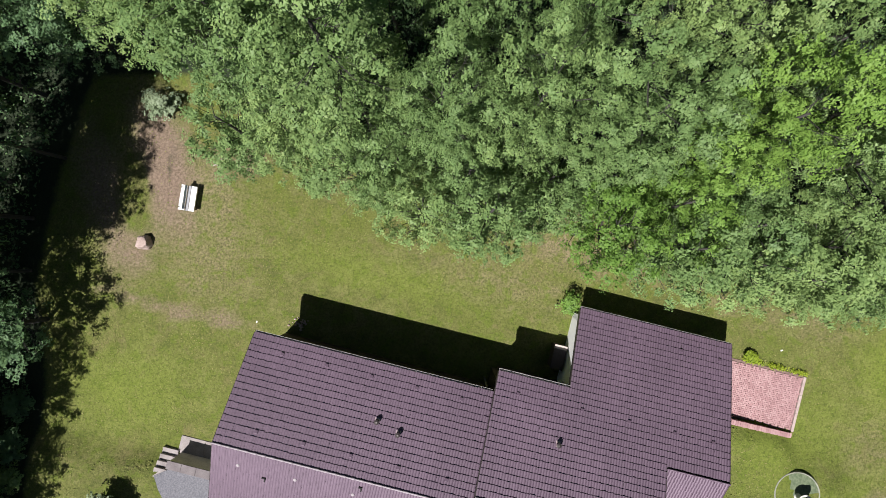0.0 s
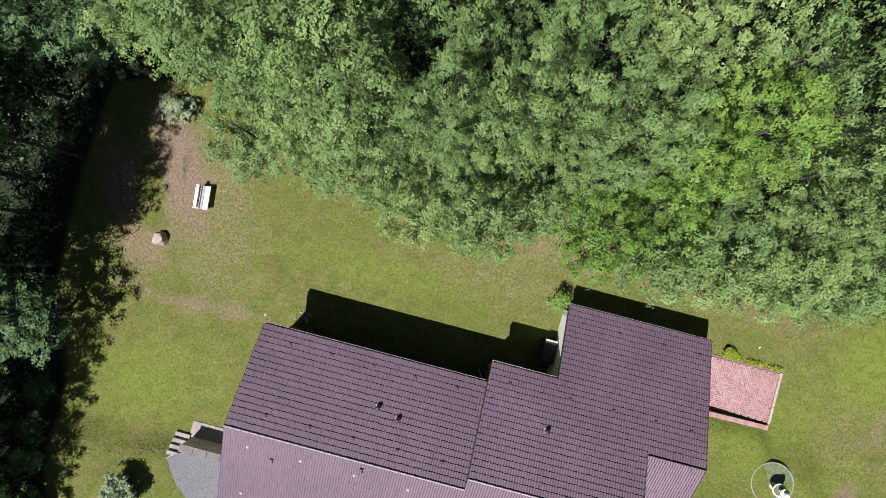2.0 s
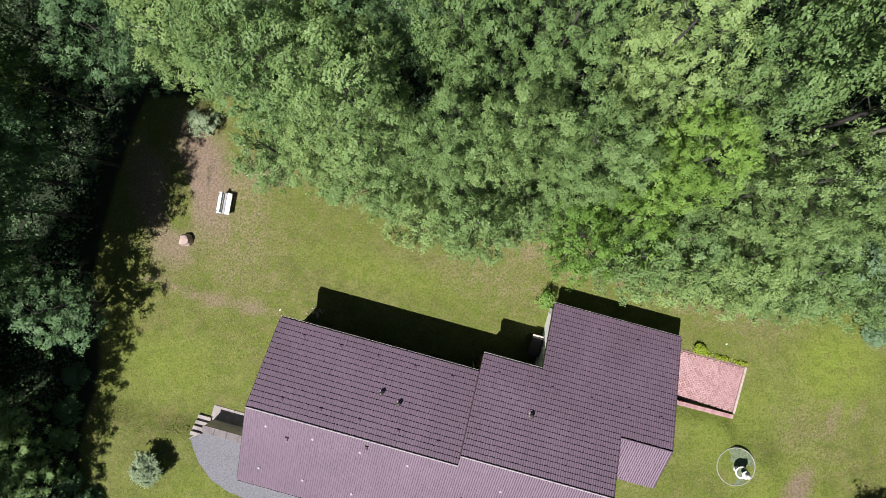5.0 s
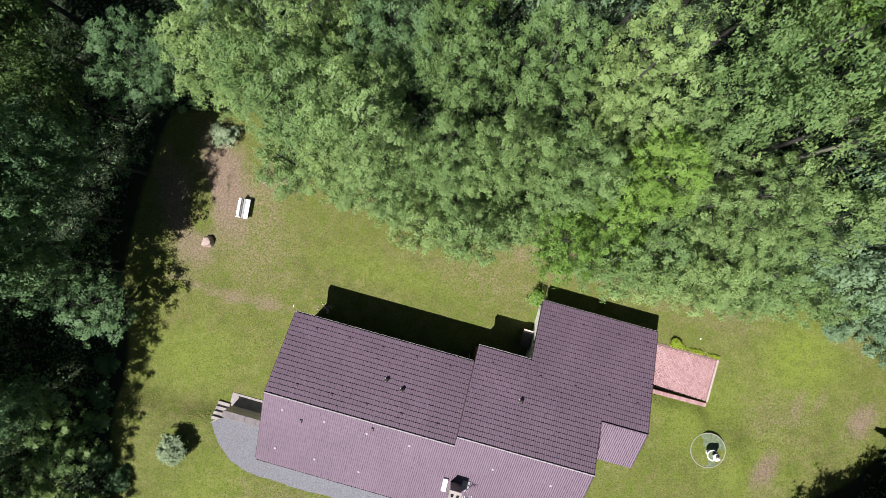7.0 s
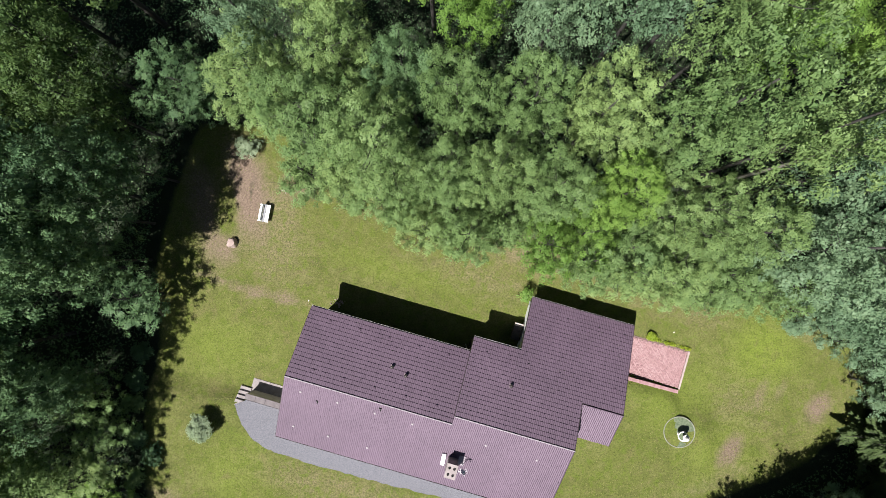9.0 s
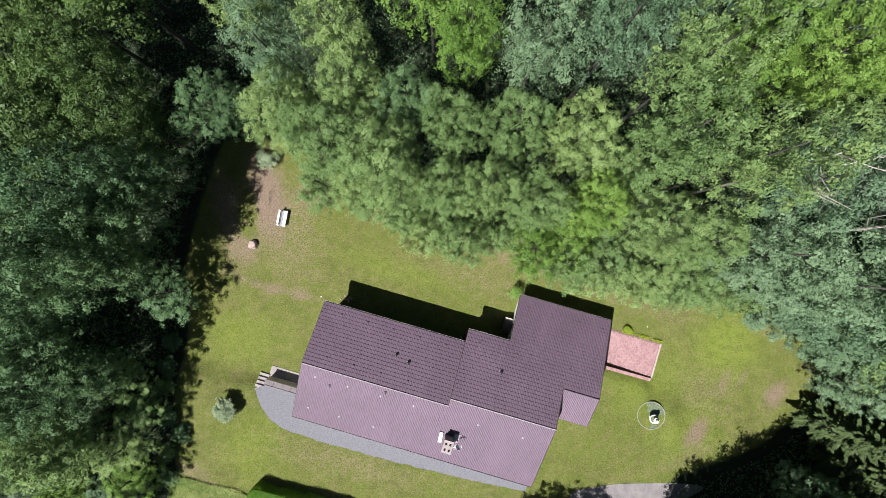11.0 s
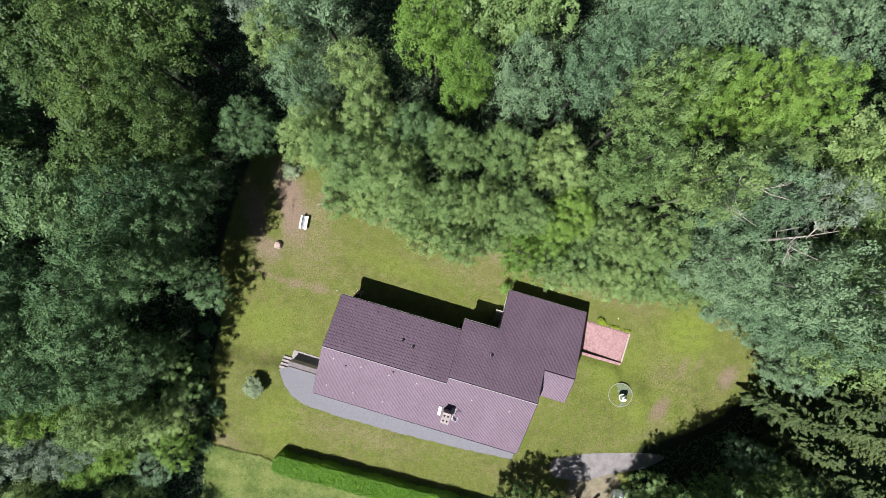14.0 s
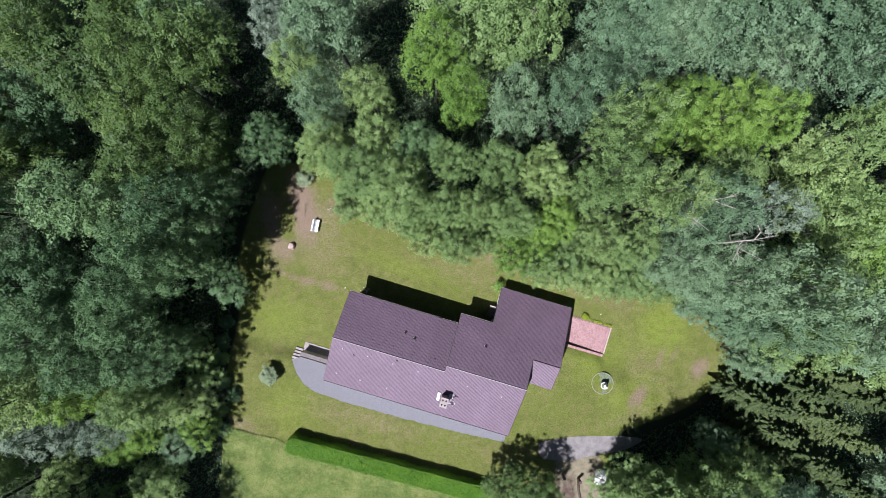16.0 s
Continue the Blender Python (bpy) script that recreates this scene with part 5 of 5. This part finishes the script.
# ---- garden things ----
def build_bench():
    bench = thing("garden_bench", pose(-13.68, 3.22, 0.0, 0, 0, -100), "white wooden garden bench on bare ground", "bench")
    # x runs along the bench, y towards its back
    # the first seat board is grey: the back's shadow put into its paint
    for k, (y, w) in enumerate(((-0.125, 0.17), (0.055, 0.14), (0.205, 0.14))):
        bm = bmesh.new()
        box(bm, (-0.66, y - w / 2, 0.42), (0.66, y + w / 2, 0.455), 0.008)
        part("seat_slat", bm, SHADED_PAINT if k == 0 else WHITE_PAINT, bench, "seat board in a grey that stands for the back's shade" if k == 0 else "")
    for k, z in enumerate((0.58, 0.74)):
        bm = bmesh.new()
        box(bm, (-0.66, -0.015, -0.085), (0.66, 0.015, 0.085), 0.008, pose(0, -0.275 - 0.055 * k, z, 68))
        part("back_slat", bm, WHITE_PAINT, bench)
    for sx in (-0.52, 0.52):
        bm = bmesh.new()
        box(bm, (sx - 0.03, 0.13, 0.0), (sx + 0.03, 0.21, 0.42), 0.006)
        part("leg", bm, DARK_WOOD, bench)
        bm = bmesh.new()
        box(bm, (sx - 0.03, -0.42, 0.0), (sx + 0.03, -0.36, 0.80), 0.006)
        part("leg", bm, DARK_WOOD, bench)
        bm = bmesh.new()
        box(bm, (sx - 0.03, -0.40, 0.36), (sx + 0.03, 0.30, 0.418), 0.006)
        part("rail", bm, DARK_WOOD, bench)


build_bench()


def build_rock():
    bm = bmesh.new()
    bmesh.ops.create_icosphere(bm, subdivisions=4, radius=1.0)
    for v in bm.verts:
        n = noise.noise(v.co * 1.3) * 0.30 + noise.noise(v.co * 3.5) * 0.10 + noise.noise(v.co * 9) * 0.03
        v.co = v.co * (1 + n)
        v.co = Vector((v.co.x * 0.37, v.co.y * 0.36, min(v.co.z, 0.72) * 0.52 + 0.18))
    ob = smooth(part("boulder", bm, ROCK))
    ob.location = (-16.28, 0.95, 0.0)
    tagged(ob, "pale pinkish boulder with a flat top on bare soil", "rock")


build_rock()


MOSSY = plain("mossy_stone", (0.16, 0.165, 0.135), (0.29, 0.29, 0.245), 6.0, 0.9)


def build_fountain():
    z0 = 0.66
    ob = thing("garden_fountain", pose(17.42, -12.73, z0), "round shallow garden pond with a white tiered fountain", "fountain")
    bm = bmesh.new()
    lathe(bm, [(1.10, -0.5), (1.10, 0.05), (1.12, 0.08), (1.15, 0.08), (1.17, 0.05), (1.18, -0.5)], 64)
    smooth(part("basin_rim", bm, MOSSY, ob, "thin pale stone rim"))
    bm = bmesh.new()
    lathe(bm, [(0.0, 0.035), (0.5, 0.035), (1.105, 0.035)], 64)
    part("water", bm, WATER, ob, "still greenish shallow water")
    bm = bmesh.new()
    lathe(bm, [(0.0, 0.0), (0.20, 0.0), (0.18, 0.10), (0.10, 0.18), (0.09, 0.42), (0.16, 0.50), (0.32, 0.58), (0.37, 0.66), (0.37, 0.70), (0.31, 0.70), (0.26, 0.63), (0.10, 0.60), (0.0, 0.60)], 40)
    bowl = smooth(part("bowl", bm, MARBLE, ob, "white cast-stone bowl on a stem"))
    bowl.location = (0.02, -0.12, 0.0)
    bm = bmesh.new()
    lathe(bm, [(0.0, 0.665), (0.30, 0.665)], 32)
    part("bowl_water", bm, WATER, bowl, "dark water in the bowl")
    bm = bmesh.new()
    lathe(bm, [(0.12, 0.6), (0.07, 0.68), (0.06, 0.86), (0.11, 0.94), (0.20, 0.98), (0.24, 1.04), (0.21, 1.05), (0.08, 1.01), (0.07, 1.12), (0.13, 1.22), (0.12, 1.34), (0.05, 1.42), (0.0, 1.44)], 28)
    top = smooth(part("finial", bm, MARBLE, ob, "white cast-stone upper tier"))
    top.location = (0.10, -0.14, 0.0)


build_fountain()


def build_lawn_bits():
    for x, y, turn in ((17.23, -5.47, 30), (-10.44, -3.39, 70)):
        bm = bmesh.new()
        box(bm, (-0.06, -0.03, 0.0), (0.06, 0.03, 0.035), 0.01)
        ob = part("stone_marker", bm, WHITE_PAINT)
        ob.matrix_basis = pose(x, y, 0.0, 0, 0, turn)
        tagged(ob, "small white marker lying in the grass", "marker")
    dice = random.Random(6)
    bm = bmesh.new()
    for k in range(26):
        a = Vector((dice.uniform(-0.5, 0.5), dice.uniform(-0.3, 0.3), 0.03))
        r = dice.uniform(0.04, 0.11)
        bmesh.ops.create_icosphere(bm, subdivisions=1, radius=r, matrix=Matrix.Translation(a) @ pose(0, 0, 0, dice.uniform(0, 90), dice.uniform(0, 90), 0) @ Matrix.Diagonal((1, 0.8, 0.6, 1)))
    ob = part("rubble_stones", bm, ROCK)
    ob.matrix_basis = TO_HOUSE @ pose(-7.0, -5.55, 0)
    tagged(ob, "loose pale stones at the house corner", "stones", kind="stuff")
    # a fallen bough near the bench
    bm = bmesh.new()
    tube(bm, [(0, 0, 0.04), (0.35, 0.12, 0.10), (0.75, 0.05, 0.05)], [0.035, 0.03, 0.012], 6)
    tube(bm, [(0.35, 0.12, 0.10), (0.5, 0.4, 0.06)], [0.02, 0.008], 5)
    tube(bm, [(0.2, 0.07, 0.08), (0.3, -0.25, 0.05)], [0.018, 0.007], 5)
    ob = part("fallen_branch", bm, DEAD_WOOD)
    ob.location = (-12.6, 5.0, 0.0)
    tagged(ob, "pale fallen branch on the grass", "branch")


build_lawn_bits()


def build_gate():
    for x, y in ((13.41, -22.55), (15.09, -22.90)):
        ob = thing("gate_post", pose(x, y, float(land(np.array(x), np.array(y))), 0, 0, -12), "dark stained timber gate post", "gate post", "gate posts")
        bm = bmesh.new()
        box(bm, (-0.11, -0.11, 0), (0.11, 0.11, 1.15), 0.02)
        part("post", bm, DARK_WOOD, ob)
        bm = bmesh.new()
        box(bm, (-0.15, -0.15, 1.152), (0.15, 0.15, 1.22), 0.03)
        part("cap", bm, DARK_WOOD, ob)
    dice = random.Random(14)
    bm = bmesh.new()
    for k in range(150):
        c = Vector((dice.gauss(0, 0.45), dice.gauss(0, 0.8), abs(dice.gauss(0.08, 0.12)) + 0.03))
        a = dice.gauss(1.2, 0.7)
        d = Vector((math.cos(a), math.sin(a), dice.gauss(0, 0.1))) * dice.uniform(0.25, 0.7)
        tube(bm, [c - d, c + d], [dice.uniform(0.012, 0.03), 0.008], 4)
    ob = part("brushwood_pile", bm, BRUSHWOOD)
    ob.location = (14.0, -24.3, 0.7)
    tagged(ob, "heap of dry brown brushwood beside the gate posts", "brushwood", kind="stuff")
    bm = bmesh.new()
    tube(bm, [(15.1, -23.1, 0.82), (15.15, -24.2, 0.82), (15.5, -25.6, 0.82)], [0.12, 0.12, 0.11], 10)
    ob = smooth(part("log_edging", bm, DARK_WOOD))
    tagged(ob, "long dark timber edging beside the drive", "log")


build_gate()


def build_car():
    z0 = 0.715
    car = thing("parked_car", pose(18.8, -22.75, z0, 0, 0, 82), "white hatchback car parked on the drive under trees", "car")
    bm = bmesh.new()
    rows = []
    for y, w, h in ((2.05, 0.62, 0.62), (1.95, 0.76, 0.72), (1.5, 0.85, 0.80), (0.9, 0.87, 0.90), (0.2, 0.87, 0.93), (-1.2, 0.87, 0.95), (-1.9, 0.82, 0.95), (-2.05, 0.74, 0.80)):
        rows.append([bm.verts.new(p) for p in ((-w, y, 0.28), (-w * 1.02, y, 0.5), (-w * 0.96, y, h - 0.06), (-w * 0.8, y, h), (w * 0.8, y, h), (w * 0.96, y, h - 0.06), (w * 1.02, y, 0.5), (w, y, 0.28))])
    for a, b in zip(rows, rows[1:]):
        for k in range(8):
            bm.faces.new((a[k], a[(k + 1) % 8], b[(k + 1) % 8], b[k]))
    bm.faces.new(rows[0][::-1])
    bm.faces.new(rows[-1])
    bmesh.ops.recalc_face_normals(bm, faces=bm.faces)
    smooth(part("body", bm, CAR_PAINT, car))
    bm = bmesh.new()
    rows = []
    for y, w, z in ((1.0, 0.80, 0.90), (0.25, 0.66, 1.40), (-1.2, 0.66, 1.42), (-1.9, 0.76, 0.96)):
        rows.append([bm.verts.new(p) for p in ((-w, y, z), (w, y, z), (w * 1.1, y, 0.88), (-w * 1.1, y, 0.88))])
    for a, b in zip(rows, rows[1:]):
        for k in range(4):
            bm.faces.new((a[k], a[(k + 1) % 4], b[(k + 1) % 4], b[k]))
    bmesh.ops.recalc_face_normals(bm, faces=bm.faces)
    part("windows", bm, CAR_GLASS, car, "dark car windows")
    bm = bmesh.new()
    box(bm, (-0.64, -1.22, 1.405), (0.64, 0.27, 1.45), 0.02)
    part("roof", bm, CAR_PAINT, car)
    for x in (-0.78, 0.78):
        for y in (1.28, -1.28):
            bm = bmesh.new()
            lathe(bm, [(0.17, -0.1), (0.29, -0.1), (0.31, -0.06), (0.31, 0.06), (0.29, 0.1), (0.17, 0.1)], 24)
            wheel = smooth(part("wheel", bm, TYRE, car))
            wheel.matrix_basis = pose(x, y, 0.31, 0, 90, 0)
            bm = bmesh.new()
            lathe(bm, [(0.0, -0.09), (0.17, -0.08), (0.17, 0.08), (0.0, 0.09)], 16)
            part("rim", bm, ZINC, wheel)
        bm = bmesh.new()
        box(bm, (x * 0.8 - 0.14, 1.93, 0.56), (x * 0.8 + 0.14, 2.03, 0.70), 0.03)
        part("headlight", bm, MARBLE, car, "clear headlight")


build_car()

# ---- the roof tiles nearest to the camera's way, each a piece of its own ----
for deck, m in SINGLE_TILES:
    part("tile", TILE_MESH, None, deck).matrix_basis = m
